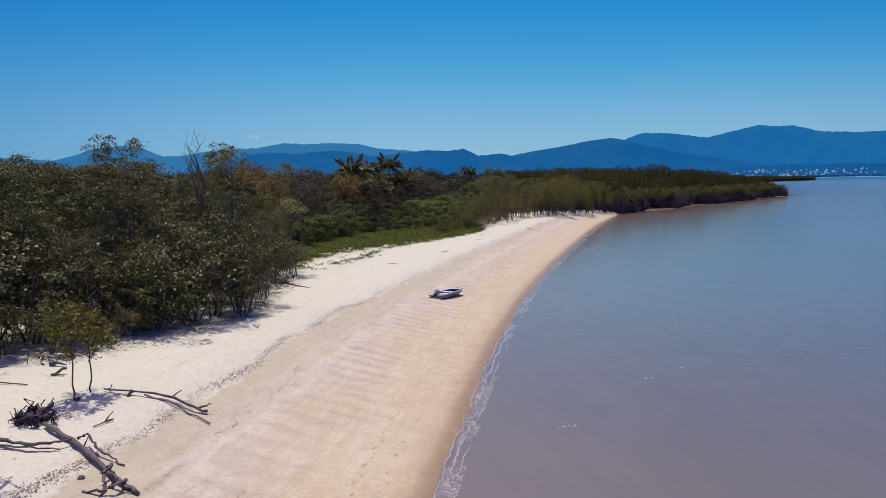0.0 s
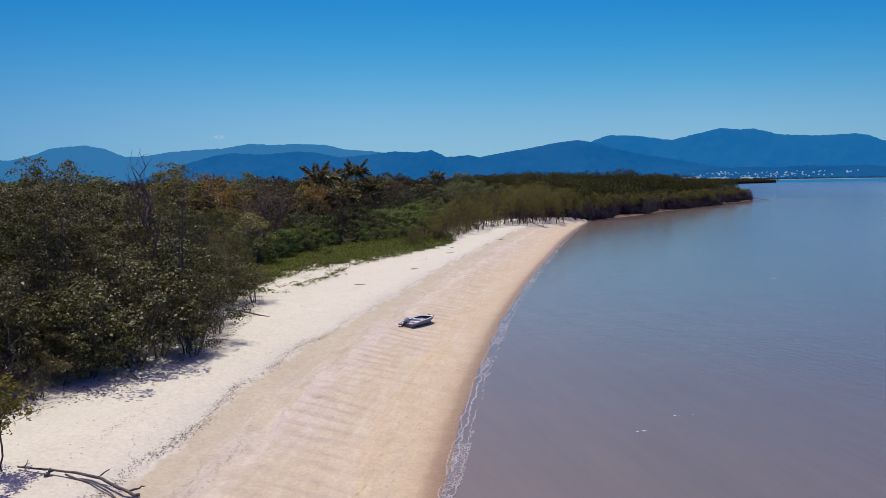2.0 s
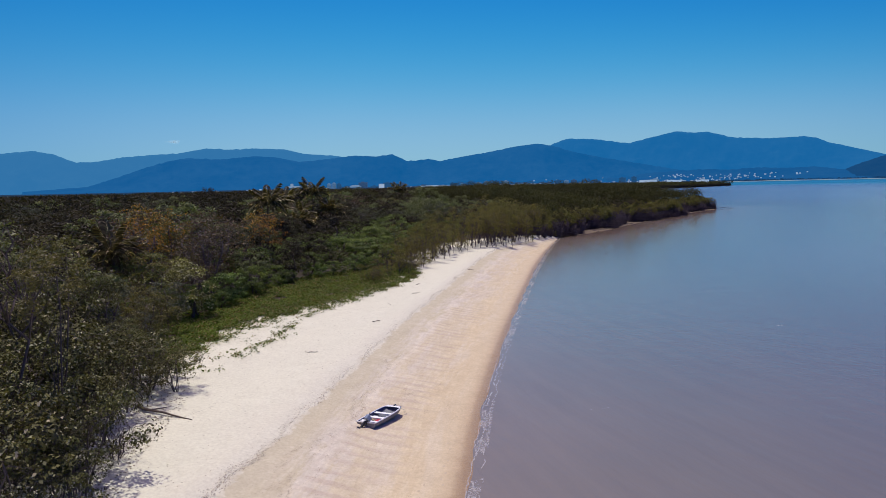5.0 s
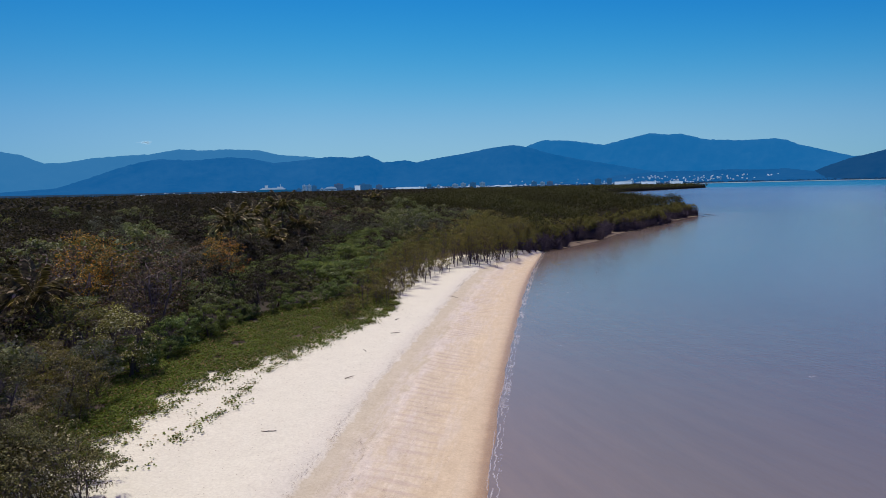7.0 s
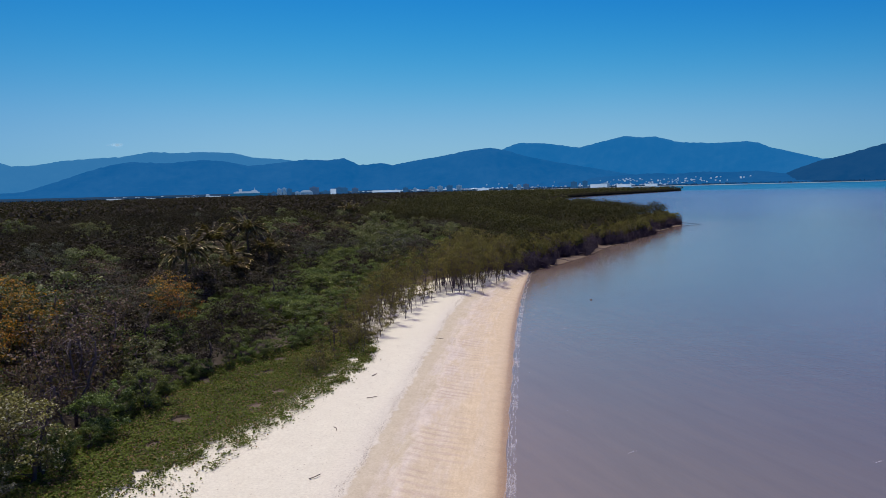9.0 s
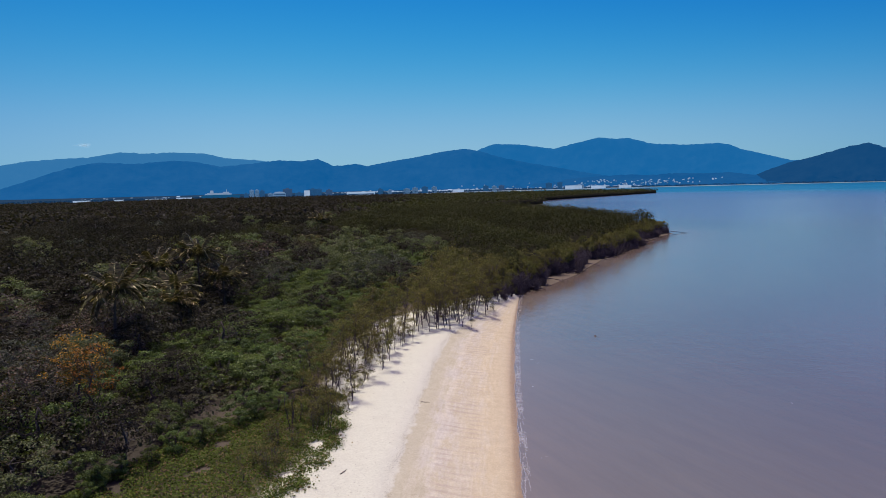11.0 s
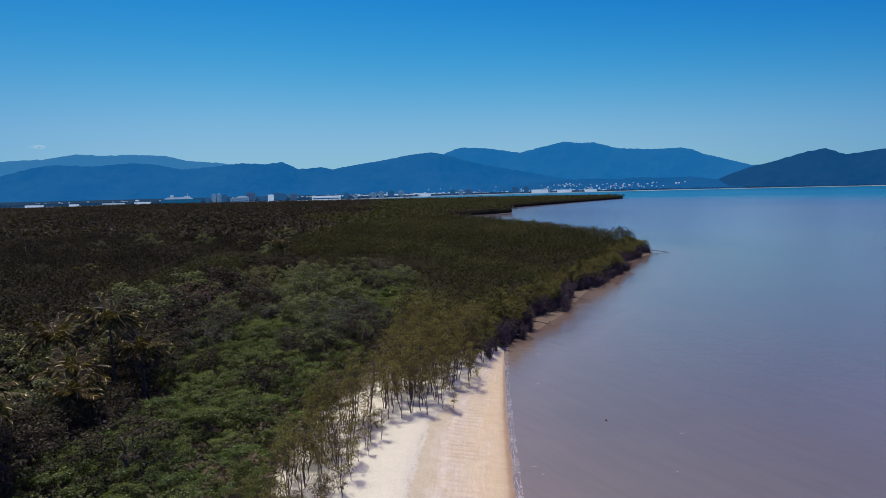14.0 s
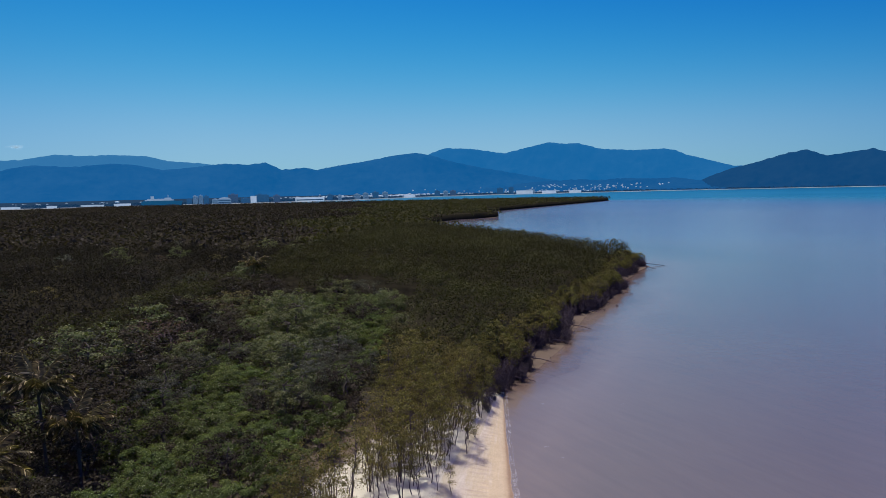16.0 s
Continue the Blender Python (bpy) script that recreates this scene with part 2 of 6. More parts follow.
def hazed_mat(name, airlight, share, tone):
    """Far wooded slopes and walls; kilometres of lit air are painted on as emission."""
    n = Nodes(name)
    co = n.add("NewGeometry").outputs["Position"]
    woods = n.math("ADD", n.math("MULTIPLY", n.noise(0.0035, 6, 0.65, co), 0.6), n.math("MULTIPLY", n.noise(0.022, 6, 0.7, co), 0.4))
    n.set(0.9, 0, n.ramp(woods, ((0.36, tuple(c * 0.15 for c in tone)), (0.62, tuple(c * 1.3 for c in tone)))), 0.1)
    # haze: an even glow that no lamp gives
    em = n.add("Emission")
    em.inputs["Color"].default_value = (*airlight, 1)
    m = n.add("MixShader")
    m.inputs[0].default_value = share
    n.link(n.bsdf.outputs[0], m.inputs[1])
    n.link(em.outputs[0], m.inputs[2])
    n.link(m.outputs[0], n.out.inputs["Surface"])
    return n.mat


SAND = ground_mat()
WATER = water_mat()
FOAM = plain("foam", (0.48, 0.43, 0.42), (0.72, 0.68, 0.67), 3, 0.6)
# the few pale leaves paint in glints of sun on glossy blades
LEAF_GLOSSY = leaf_mat("glossy_dark_leaf", (0.013, 0.014, 0.006), (0.178, 0.172, 0.056), (0.36, 0.32, 0.19), 0.05, 0.45, 0.1, 0.12)
LEAF_BROAD = leaf_mat("broad_green_leaf", (0.012, 0.019, 0.006), (0.178, 0.232, 0.082), (0.34, 0.38, 0.24), 0.05, 0.55, 0.46, 0.08)
LEAF_OLIVE = leaf_mat("olive_leaf", (0.054, 0.051, 0.020), (0.165, 0.146, 0.055), (0.24, 0.21, 0.13), 0.10, 0.6, 0.28, 0.12)
LEAF_DARK = leaf_mat("dark_leaf", (0.024, 0.021, 0.016), (0.064, 0.056, 0.038), (0.12, 0.11, 0.09), 0.05, 0.7, 0.15, 0.05, 0.6)
LEAF_FAR = leaf_mat("far_wood_leaf", (0.033, 0.030, 0.024), (0.050, 0.046, 0.033), (0.08, 0.074, 0.056), 0.03, 0.8, 0.15, 0.02, 0.8)
LEAF_BLOOM = leaf_mat("blooming_shrub_leaf", (0.060, 0.056, 0.018), (0.215, 0.195, 0.072), (0.40, 0.37, 0.25), 0.22, 0.6, 0.3, 0.08)
LEAF_LIME = leaf_mat("lime_leaf", (0.050, 0.062, 0.020), (0.150, 0.170, 0.062), (0.19, 0.19, 0.09), 0.1)
LEAF_ORANGE = leaf_mat("orange_leaf", (0.13, 0.072, 0.016), (0.60, 0.30, 0.034), (0.085, 0.085, 0.03), 0.48)
LEAF_BROWN = leaf_mat("russet_leaf", (0.058, 0.036, 0.030), (0.15, 0.098, 0.065), (0.09, 0.08, 0.035), 0.3)
LEAF_GREY = leaf_mat("grey_green_leaf", (0.042, 0.045, 0.034), (0.115, 0.118, 0.086), (0.17, 0.165, 0.135), 0.08, 0.65, 0.2, 0.08)
LEAF_MANGROVE = leaf_mat("mangrove_leaf", (0.034, 0.036, 0.016), (0.072, 0.073, 0.029), (0.09, 0.088, 0.044), 0.05, 0.7, 0.2, 0.05, 0.5)
LEAF_EDGE = leaf_mat("mangrove_edge_leaf", (0.062, 0.060, 0.020), (0.190, 0.174, 0.056), (0.22, 0.20, 0.09), 0.08, 0.65, 0.28, 0.08)
# pale leaflets carry the sun's highlights on the fronds in their colour
LEAF_PALM = leaf_mat("palm_leaf", (0.020, 0.018, 0.010), (0.150, 0.126, 0.052), (0.58, 0.47, 0.26), 0.13, 0.5, 0.15, 0.1)
LEAF_CREEPER = leaf_mat("creeper_leaf", (0.028, 0.046, 0.010), (0.135, 0.180, 0.035), (0.21, 0.15, 0.07), 0.13, 0.6, 0.22, 0.06, 0.35)
LEAF_YOUNG = leaf_mat("young_mangrove_leaf", (0.050, 0.046, 0.016), (0.200, 0.176, 0.052), (0.26, 0.22, 0.10), 0.08, 0.6, 0.3, 0.12)
LEAF_UNDER = leaf_mat("undergrowth_leaf", (0.036, 0.036, 0.022), (0.125, 0.122, 0.062), (0.14, 0.12, 0.09), 0.15, 0.65, 0.2, 0.08, 0.4)
BARK = plain("bark", (0.045, 0.032, 0.026), (0.12, 0.09, 0.075), 4, 0.85, 0, 0.02)
BARK_DARK = plain("mangrove_bark", (0.034, 0.022, 0.033), (0.098, 0.068, 0.090), 4, 0.85, 0, 0.02)
BARK_TWIG = plain("twiggy_bark", (0.055, 0.040, 0.039), (0.135, 0.102, 0.096), 4, 0.85, 0, 0.02)
# very dark and without gloss: shade below the canopy put into a colour
UNDER = plain("shade_under_leaves", (0.018, 0.016, 0.011), (0.032, 0.029, 0.018), 0.4, 1.0)
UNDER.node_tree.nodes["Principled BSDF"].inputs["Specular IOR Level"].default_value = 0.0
WRACK = plain("dry_weed", (0.13, 0.095, 0.072), (0.34, 0.26, 0.20), 5, 0.9)
# sand tone darkened for the shade inside footprints
PRINT_SHADE = plain("print_shade", (0.46, 0.355, 0.245), (0.54, 0.43, 0.30), 5, 0.85)
DRIFTWOOD = plain("driftwood", (0.032, 0.023, 0.024), (0.20, 0.158, 0.152), 3.5, 0.85, 0, 0.04)
PALM_BARK = plain("palm_bark", (0.075, 0.050, 0.034), (0.15, 0.105, 0.07), 5, 0.95, 0, 0.02)
DEADWOOD = plain("dead_wood", (0.05, 0.035, 0.03), (0.17, 0.12, 0.10), 3, 0.9, 0, 0.02)


# ---- mesh tools ----
def mesh_of(name, verts, faces, mat, smooth=False):
    me = bpy.data.meshes.new(name)
    me.from_pydata([tuple(v) for v in verts], [], faces)
    me.materials.append(mat)
    if smooth:
        me.polygons.foreach_set("use_smooth", [True] * len(me.polygons))
    me.update()
    return me


def quad_mesh(name, verts, mat):
    """A mesh of loose quads from an (n, 4, 3) array."""
    n = len(verts)
    me = bpy.data.meshes.new(name)
    me.vertices.add(4 * n)
    me.vertices.foreach_set("co", np.ascontiguousarray(verts, dtype=np.float32).ravel())
    me.loops.add(4 * n)
    me.loops.foreach_set("vertex_index", np.arange(4 * n, dtype=np.int32))
    me.polygons.add(n)
    me.polygons.foreach_set("loop_start", np.arange(0, 4 * n, 4, dtype=np.int32))
    me.materials.append(mat)
    me.update(calc_edges=True)
    return me


def grid_mesh(name, pts, mat, smooth=True):
    """A sheet from a (rows, cols, 3) array."""
    r, c = pts.shape[:2]
    i = (np.arange(r - 1)[:, None] * c + np.arange(c - 1)[None]).ravel()
    f = np.stack([i, i + 1, i + 1 + c, i + c], 1).astype(np.int32)
    me = bpy.data.meshes.new(name)
    me.vertices.add(r * c)
    me.vertices.foreach_set("co", np.ascontiguousarray(pts, dtype=np.float32).ravel())
    me.loops.add(4 * len(f))
    me.loops.foreach_set("vertex_index", f.ravel())
    me.polygons.add(len(f))
    me.polygons.foreach_set("loop_start", np.arange(0, 4 * len(f), 4, dtype=np.int32))
    me.polygons.foreach_set("use_smooth", [smooth] * len(f))
    me.materials.append(mat)
    me.update(calc_edges=True)
    return me


def unit(v):
    return v / np.maximum(np.linalg.norm(v, axis=-1, keepdims=True), 1e-9)


def leaves(rng, pos, size, facing, width=0.5, spread=0.8, droop=0.0):
    """One folded blade at each place: (n, 4, 3)."""
    n = len(pos)
    nor = unit(facing + rng.normal(0, spread, (n, 3)))
    a = unit(np.cross(nor, rng.normal(0, 1, (n, 3))))
    a[:, 2] -= droop
    a = unit(a)
    b = unit(np.cross(nor, a))
    s = (size * rng.uniform(0.6, 1.35, n))[:, None]
    fold = nor * s * 0.12
    return np.stack([pos - a * s * 0.5, pos + b * s * width * 0.5 + fold, pos + a * s * 0.5, pos - b * s * width * 0.5 + fold], 1)


class Tubes:
    """Gathers tapered, bent limbs into one mesh."""

    def __init__(self):
        self.v, self.f = [], []

    def limb(self, points, radii, sides=6, onto=None):
        points = [Vector(p) for p in points]
        base = len(self.v)
        for k, (p, r) in enumerate(zip(points, radii)):
            d = (points[min(k + 1, len(points) - 1)] - points[max(k - 1, 0)]).normalized()
            x = d.orthogonal().normalized()
            y = d.cross(x)
            for j in range(sides):
                a = math.tau * j / sides
                self.v.append(p + (x * math.cos(a) + y * math.sin(a)) * r)
        for k in range(len(points) - 1):
            for j in range(sides):
                i, i2 = base + k * sides + j, base + k * sides + (j + 1) % sides
                self.f.append((i, i2, i2 + sides, i + sides))
        self.f.append(tuple(base + j for j in reversed(range(sides))))
        self.f.append(tuple(base + (len(points) - 1) * sides + j for j in range(sides)))
        self.base, self.sides = base, sides
        if onto is not None:
            self.f.append((base, base + 1, onto))
        return points[-1]

    def wander(self, rng, a, b, r0, r1, kink=0.12, steps=5, sides=6, onto=None):
        """A crooked limb from a to b."""
        a, b = Vector(a), Vector(b)
        ln = (b - a).length
        pts, rad = [a], [r0]
        for k in range(1, steps + 1):
            t = k / steps
            p = a.lerp(b, t)
            if k < steps:
                p = p + Vector(rng.normal(0, 1, 3)) * ln * kink / steps
            pts.append(p)
            rad.append(r0 + (r1 - r0) * t)
        self.limb(pts, rad, sides, onto)
        return pts

    def mesh(self, name, mat):
        return mesh_of(name, self.v, self.f, mat, True)


def part(name, me, parent, label=""):
    ob = new(name, me)
    ob.parent = parent
    return tagged(ob, label) if label else ob


def thing(name, label, category, group="", kind="", at=(0, 0, 0), turn=0.0, size=1.0):
    ob = tagged(new(name), label, category, group, kind)
    ob.location, ob.rotation_euler, ob.scale = at, (0, 0, turn), (size,) * 3
    return ob


# ---- plan of the shore ----
def table(*pairs):
    ys, xs = np.array(pairs).T
    return lambda y: np.interp(y, ys, xs)


water_x = table((-400, 110), (-200, 52), (-120, 29), (-80, 20), (-46, 13.3), (-19.5, 8.4), (-10.7, 6.9), (4.8, 4.85), (23.6, 3.25), (35, 2.5),
                (53, 1.45), (71, 0.4), (96, -0.5), (112, -0.8), (129, -1.0), (132.7, -0.6), (142.6, 4.5), (164, 12.5), (177, 15.6), (193, 20),
                (200, 24), (225, 32.5), (247, 37.5), (268, 47), (278, 50), (292, 57.5), (302, 56), (320, 46), (345, 33), (432, -6), (500, -40), (600, -60),
                (680, -52), (711, -41), (735, -15), (755, 7), (775, 5), (830, -15), (900, -10), (972, 14), (1300, 165), (1460, 240),
                (1480, 247), (1500, 200), (1560, 0), (1620, -200), (1900, -450), (2200, -800), (2900, -1250), (3400, -1500))
berm_x = table((-400, 95), (-120, 17), (-45, 3.6), (-30.8, 0.85), (-25, -0.1), (-18, -1.7), (-12.9, -2.75), (-4, -3.5), (11, -4.85), (21, -5.8), (36, -6.6),
               (58, -8.0), (74, -8.9), (90, -9.2), (105, -6.5), (118, -4), (131, -1.2), (3400, -1600))
plant_x = table((-400, 80), (-120, 4), (-60, -20), (-25, -22), (-10, -19), (0, -19), (9, -18.5), (20, -18.5), (30, -15), (47, -13.6), (60, -17), (75, -20),
                (92, -21), (108, -15), (120, -8), (131, -1.8), (140, 3), (3400, -1700))


def land_z(x, y):
    """Height of sand and soil above the water."""
    w, b = water_x(y), np.minimum(berm_x(y), water_x(y) - 0.6)
    d = w - x
    t = np.where(d <= w - b, 9.5 * d / np.maximum(w - b, 0.3), 9.5 + d - (w - b))
    beach = np.interp(t, [-40, -6, 0, 1.5, 5.5, 9.2, 10.4, 18, 26, 80], [-3, -0.55, 0, 0.16, 0.58, 1.08, 1.35, 1.65, 1.9, 1.9])
    mud = np.interp(d, [-40, -5, 0, 4, 20, 100], [-3, -0.5, -0.02, 0.25, 0.5, 0.9])
    k = np.clip((y - 122) / 12, 0, 1)
    return beach * (1 - k) + mud * k


def swell(x, y):
    """Soft undulation of the dry sand."""
    return 0.05 * np.sin(x * 0.9 + 1.3 * np.sin(y * 0.21)) * np.sin(y * 0.33 + 0.7 * np.sin(x * 0.5))


def surface_z(x, y):
    """Height of the sand with its undulation."""
    return float(land_z(np.array(float(x)), np.array(float(y))) + swell(x, y) * min(max((float(water_x(y)) - x) / 4, 0), 1))


def ground_z(x, y):
    return float(land_z(np.array(float(x)), np.array(float(y))))


def build_ground():
    ys = np.concatenate([np.arange(-400, -60, 12), np.arange(-60, 62, 0.5), np.arange(62, 136, 0.8), np.arange(136, 330, 3), np.arange(330, 1600, 14),
                         np.arange(1600, 3300, 100)])
    ds = np.concatenate([[-60, -30, -15, -8, -5, -3, -2, -1.2, -0.6], np.arange(-0.2, 20, 0.35), np.arange(20, 60, 2.0), np.geomspace(62, 4600, 26)])
    y, d = np.meshgrid(ys, ds, indexing="ij")
    w = water_x(y)
    x = w - d
    z = land_z(x, y)
    rng = np.random.default_rng(3)
    bump = swell(x, y) + rng.normal(0, 0.005, x.shape)
    z = z + bump * np.clip(d / 4, 0, 1)
    edge = 0.010 * np.sin(y * 0.8 + 2 * np.sin(y * 0.13)) * np.exp(-((d - 0.3) / 1.2) ** 2)
    z = z + edge * (y < 128)
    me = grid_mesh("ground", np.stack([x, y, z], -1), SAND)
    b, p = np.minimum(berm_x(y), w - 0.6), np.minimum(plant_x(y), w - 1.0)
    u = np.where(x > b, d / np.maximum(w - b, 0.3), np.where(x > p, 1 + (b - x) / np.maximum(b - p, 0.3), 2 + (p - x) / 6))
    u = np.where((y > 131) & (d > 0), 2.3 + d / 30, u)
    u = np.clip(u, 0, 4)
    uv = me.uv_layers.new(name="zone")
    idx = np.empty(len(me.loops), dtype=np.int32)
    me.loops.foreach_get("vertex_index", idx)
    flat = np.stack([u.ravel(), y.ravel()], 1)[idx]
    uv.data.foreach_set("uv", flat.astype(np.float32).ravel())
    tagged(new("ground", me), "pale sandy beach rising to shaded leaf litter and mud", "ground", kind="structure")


def build_water():
    xs = np.concatenate([np.linspace(-5000, -200, 14), np.arange(-180, -20, 16), np.arange(-14, 70, 1.5), np.geomspace(72, 6000, 34)])
    ys = np.concatenate([np.linspace(-1500, -100, 10), np.arange(-80, 340, 2.5), np.arange(345, 1600, 16), np.linspace(1650, 5200, 24)])
    y, x = np.meshgrid(ys, xs, indexing="ij")
    me = grid_mesh("water", np.stack([x, y, np.zeros_like(x)], -1), WATER)
    off = np.clip((x - water_x(y)), 0, 1e5)
    # shallow mud flat along the mangroves
    k = np.clip((y - 96) / 36, 0, 1) * np.clip((430 - y) / 60, 0, 1)
    off = (off + 5) * (1 - k) + np.clip(off - 4.5, 0, None) * 0.75 * k
    off = off + 45 * np.clip((y - 400) / 60, 0, 1)
    off = np.where((y > 1700), np.maximum(off, 1600), off + np.clip(y - 700, 0, 3000) * 0.9)
    me.attributes.new("offshore", "FLOAT", "POINT").data.foreach_set("value", off.astype(np.float32).ravel())
    tagged(new("water", me), "calm silty grey-blue sea turning turquoise far out", "water", kind="structure")


build_ground()
build_water()


# ---- far hills ----
from mathutils.bvhtree import BVHTree


def build_hills(name, dist, crest, foot, depth, mat, seed, label):
    """A wooded range: the crest's bearing and rise in degrees, with spurs that run down to its foot."""
    az = np.arange(crest[0][0], crest[-1][0] + 0.01, 0.12)
    el = np.interp(az, *np.array(crest).T)
    rows = np.linspace(0, 1, 26)
    pts = np.zeros((len(rows), len(az), 3))
    for i, r in enumerate(rows):
        for j, a in enumerate(az):
            h = dist * math.tan(radians(el[j])) + 22
            prof = r ** 1.25 if r <= 1 else 1
            spur = noise.fractal(Vector((a * 0.45 + seed, r * 0.9, seed)), 0.9, 2.0, 5)
            fine = noise.fractal(Vector((a * 2.5 + seed, r * 3, 7.0)), 0.8, 2.0, 4)
            ridge = 1 - 2.6 * abs(noise.fractal(Vector((a * 0.35 + seed, r * 1.6, seed + 4)), 0.8, 2.0, 6))
            z = h * prof * (1 + (0.32 * spur + 0.2 * ridge) * (1 - r) ** 0.8) + (4 * fine * min(1, h / 80) if r > 0 else 0)
            rad = foot + (dist - foot) * r + 90 * spur * (1 - r)
            pts[i, j] = (5 + rad * math.sin(radians(a)), -5 + rad * math.cos(radians(a)), max(z, 0) - 2 * (r == 0))
    back = pts[-1].copy()
    back[:, 0] += depth * np.sin(np.radians(az))
    back[:, 1] += depth * np.cos(np.radians(az))
    back[:, 2] = -5
    pts = np.concatenate([pts, back[None]])
    me = grid_mesh(name, pts, mat)
    tagged(new(name, me), label, "hills", kind="structure")
    return BVHTree.FromPolygons([v.co.copy() for v in me.vertices], [tuple(p.vertices) for p in me.polygons])


# each range glows blue, the haze before it put into the material
HILL_FAR = hazed_mat("far_hill", (0.034, 0.19, 0.44), 0.88, (0.04, 0.07, 0.05))
HILL_BAY = hazed_mat("bay_hill", (0.008, 0.156, 0.44), 0.80, (0.035, 0.07, 0.07))
HILL_MID = hazed_mat("mid_hill", (0.002, 0.122, 0.375), 0.78, (0.035, 0.07, 0.07))
HILL_NEAR = hazed_mat("near_hill", (0.004, 0.072, 0.225), 0.80, (0.022, 0.04, 0.035))
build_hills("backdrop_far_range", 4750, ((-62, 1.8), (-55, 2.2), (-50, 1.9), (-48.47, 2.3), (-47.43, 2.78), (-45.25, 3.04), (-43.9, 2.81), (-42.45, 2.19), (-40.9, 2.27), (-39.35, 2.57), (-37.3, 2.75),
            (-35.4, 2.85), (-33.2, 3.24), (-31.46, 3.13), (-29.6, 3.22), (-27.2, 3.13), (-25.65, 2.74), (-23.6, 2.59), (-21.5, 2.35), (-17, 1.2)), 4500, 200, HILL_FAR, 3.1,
            "distant mountain range, blue with haze, under a clear sky")
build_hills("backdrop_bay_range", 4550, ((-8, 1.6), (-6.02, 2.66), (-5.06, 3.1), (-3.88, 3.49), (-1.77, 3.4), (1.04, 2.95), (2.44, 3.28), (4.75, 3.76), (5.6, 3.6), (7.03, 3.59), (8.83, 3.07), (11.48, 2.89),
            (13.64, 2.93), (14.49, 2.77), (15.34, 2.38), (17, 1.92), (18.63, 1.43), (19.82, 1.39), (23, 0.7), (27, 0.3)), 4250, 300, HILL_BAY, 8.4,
            "forested mountains, blue with haze, behind the bay")
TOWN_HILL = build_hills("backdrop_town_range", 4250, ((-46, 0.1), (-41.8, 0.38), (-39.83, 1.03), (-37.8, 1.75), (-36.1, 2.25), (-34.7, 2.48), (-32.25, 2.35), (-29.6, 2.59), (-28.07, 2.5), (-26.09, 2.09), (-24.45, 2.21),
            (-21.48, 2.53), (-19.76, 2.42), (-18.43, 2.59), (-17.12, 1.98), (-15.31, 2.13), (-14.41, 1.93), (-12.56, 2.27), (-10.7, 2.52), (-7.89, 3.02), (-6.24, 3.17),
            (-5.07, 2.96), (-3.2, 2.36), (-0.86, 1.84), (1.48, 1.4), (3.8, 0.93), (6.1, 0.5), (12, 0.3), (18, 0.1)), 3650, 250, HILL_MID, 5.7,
            "forested hills, blue with haze, rising behind the town")
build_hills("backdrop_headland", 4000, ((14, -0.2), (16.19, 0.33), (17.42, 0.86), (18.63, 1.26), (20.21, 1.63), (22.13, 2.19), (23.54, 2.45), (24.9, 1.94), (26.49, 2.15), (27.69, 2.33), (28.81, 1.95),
            (32, 1.6), (36, 0.9), (41, 0.1)), 3700, 300, HILL_NEAR, 2.2, "dark wooded headland, blue with haze, across the bay")
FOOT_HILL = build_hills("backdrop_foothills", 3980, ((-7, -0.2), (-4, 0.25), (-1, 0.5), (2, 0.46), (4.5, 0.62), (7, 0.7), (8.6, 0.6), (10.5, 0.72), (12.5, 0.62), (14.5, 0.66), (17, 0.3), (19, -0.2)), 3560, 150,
            hazed_mat("foothill", (0.002, 0.105, 0.335), 0.80, (0.035, 0.07, 0.06)), 6.6, "low dark wooded foothills at the edge of the bay")

# ---- plants ----
def crown_points(rng, n, clumps, rx, rz, base, fill=0.45, clump=0.55, low=0.0):
    """Leaf places in an uneven crown: tufts on and in a lumpy dome. Returns places, outward directions, tuft centres."""
    a = rng.uniform(0, math.tau, clumps)
    h = rng.uniform(-1 + low, 1, clumps)
    r = np.sqrt(np.maximum(1 - h * h, 0.02)) * (rng.uniform(fill, 1, clumps) ** 0.5)
    lump = 1 + 0.30 * np.sin(3 * a + 5 * h + rng.uniform(0, 6))
    c = np.stack([np.cos(a) * r * rx * lump, np.sin(a) * r * rx * lump, base + rz * (h * rng.uniform(0.8, 1.08, clumps))], 1)
    pick = rng.integers(0, clumps, n)
    size = rng.uniform(0.6, 1.3, clumps)[pick][:, None] * clump
    # each tuft is a lumpy puff: most leaves on its upper skin, a few strays
    d = unit(rng.normal(0, 1, (n, 3)))
    flip = rng.random(n) < 0.6
    d[flip, 2] = np.abs(d[flip, 2])
    off = d * rng.choice([1.45, 0.9], (n, 1), p=(0.12, 0.88)) * rng.uniform(0.75, 1.2, (n, 1)) * size * np.array([1.25, 1.25, 0.85])
    p = c[pick] + off
    out = 0.6 * unit(p - np.array([0, 0, base - 0.3 * rz])) + d * 1.1 + np.array([0, 0, 0.5])
    return p, out, c


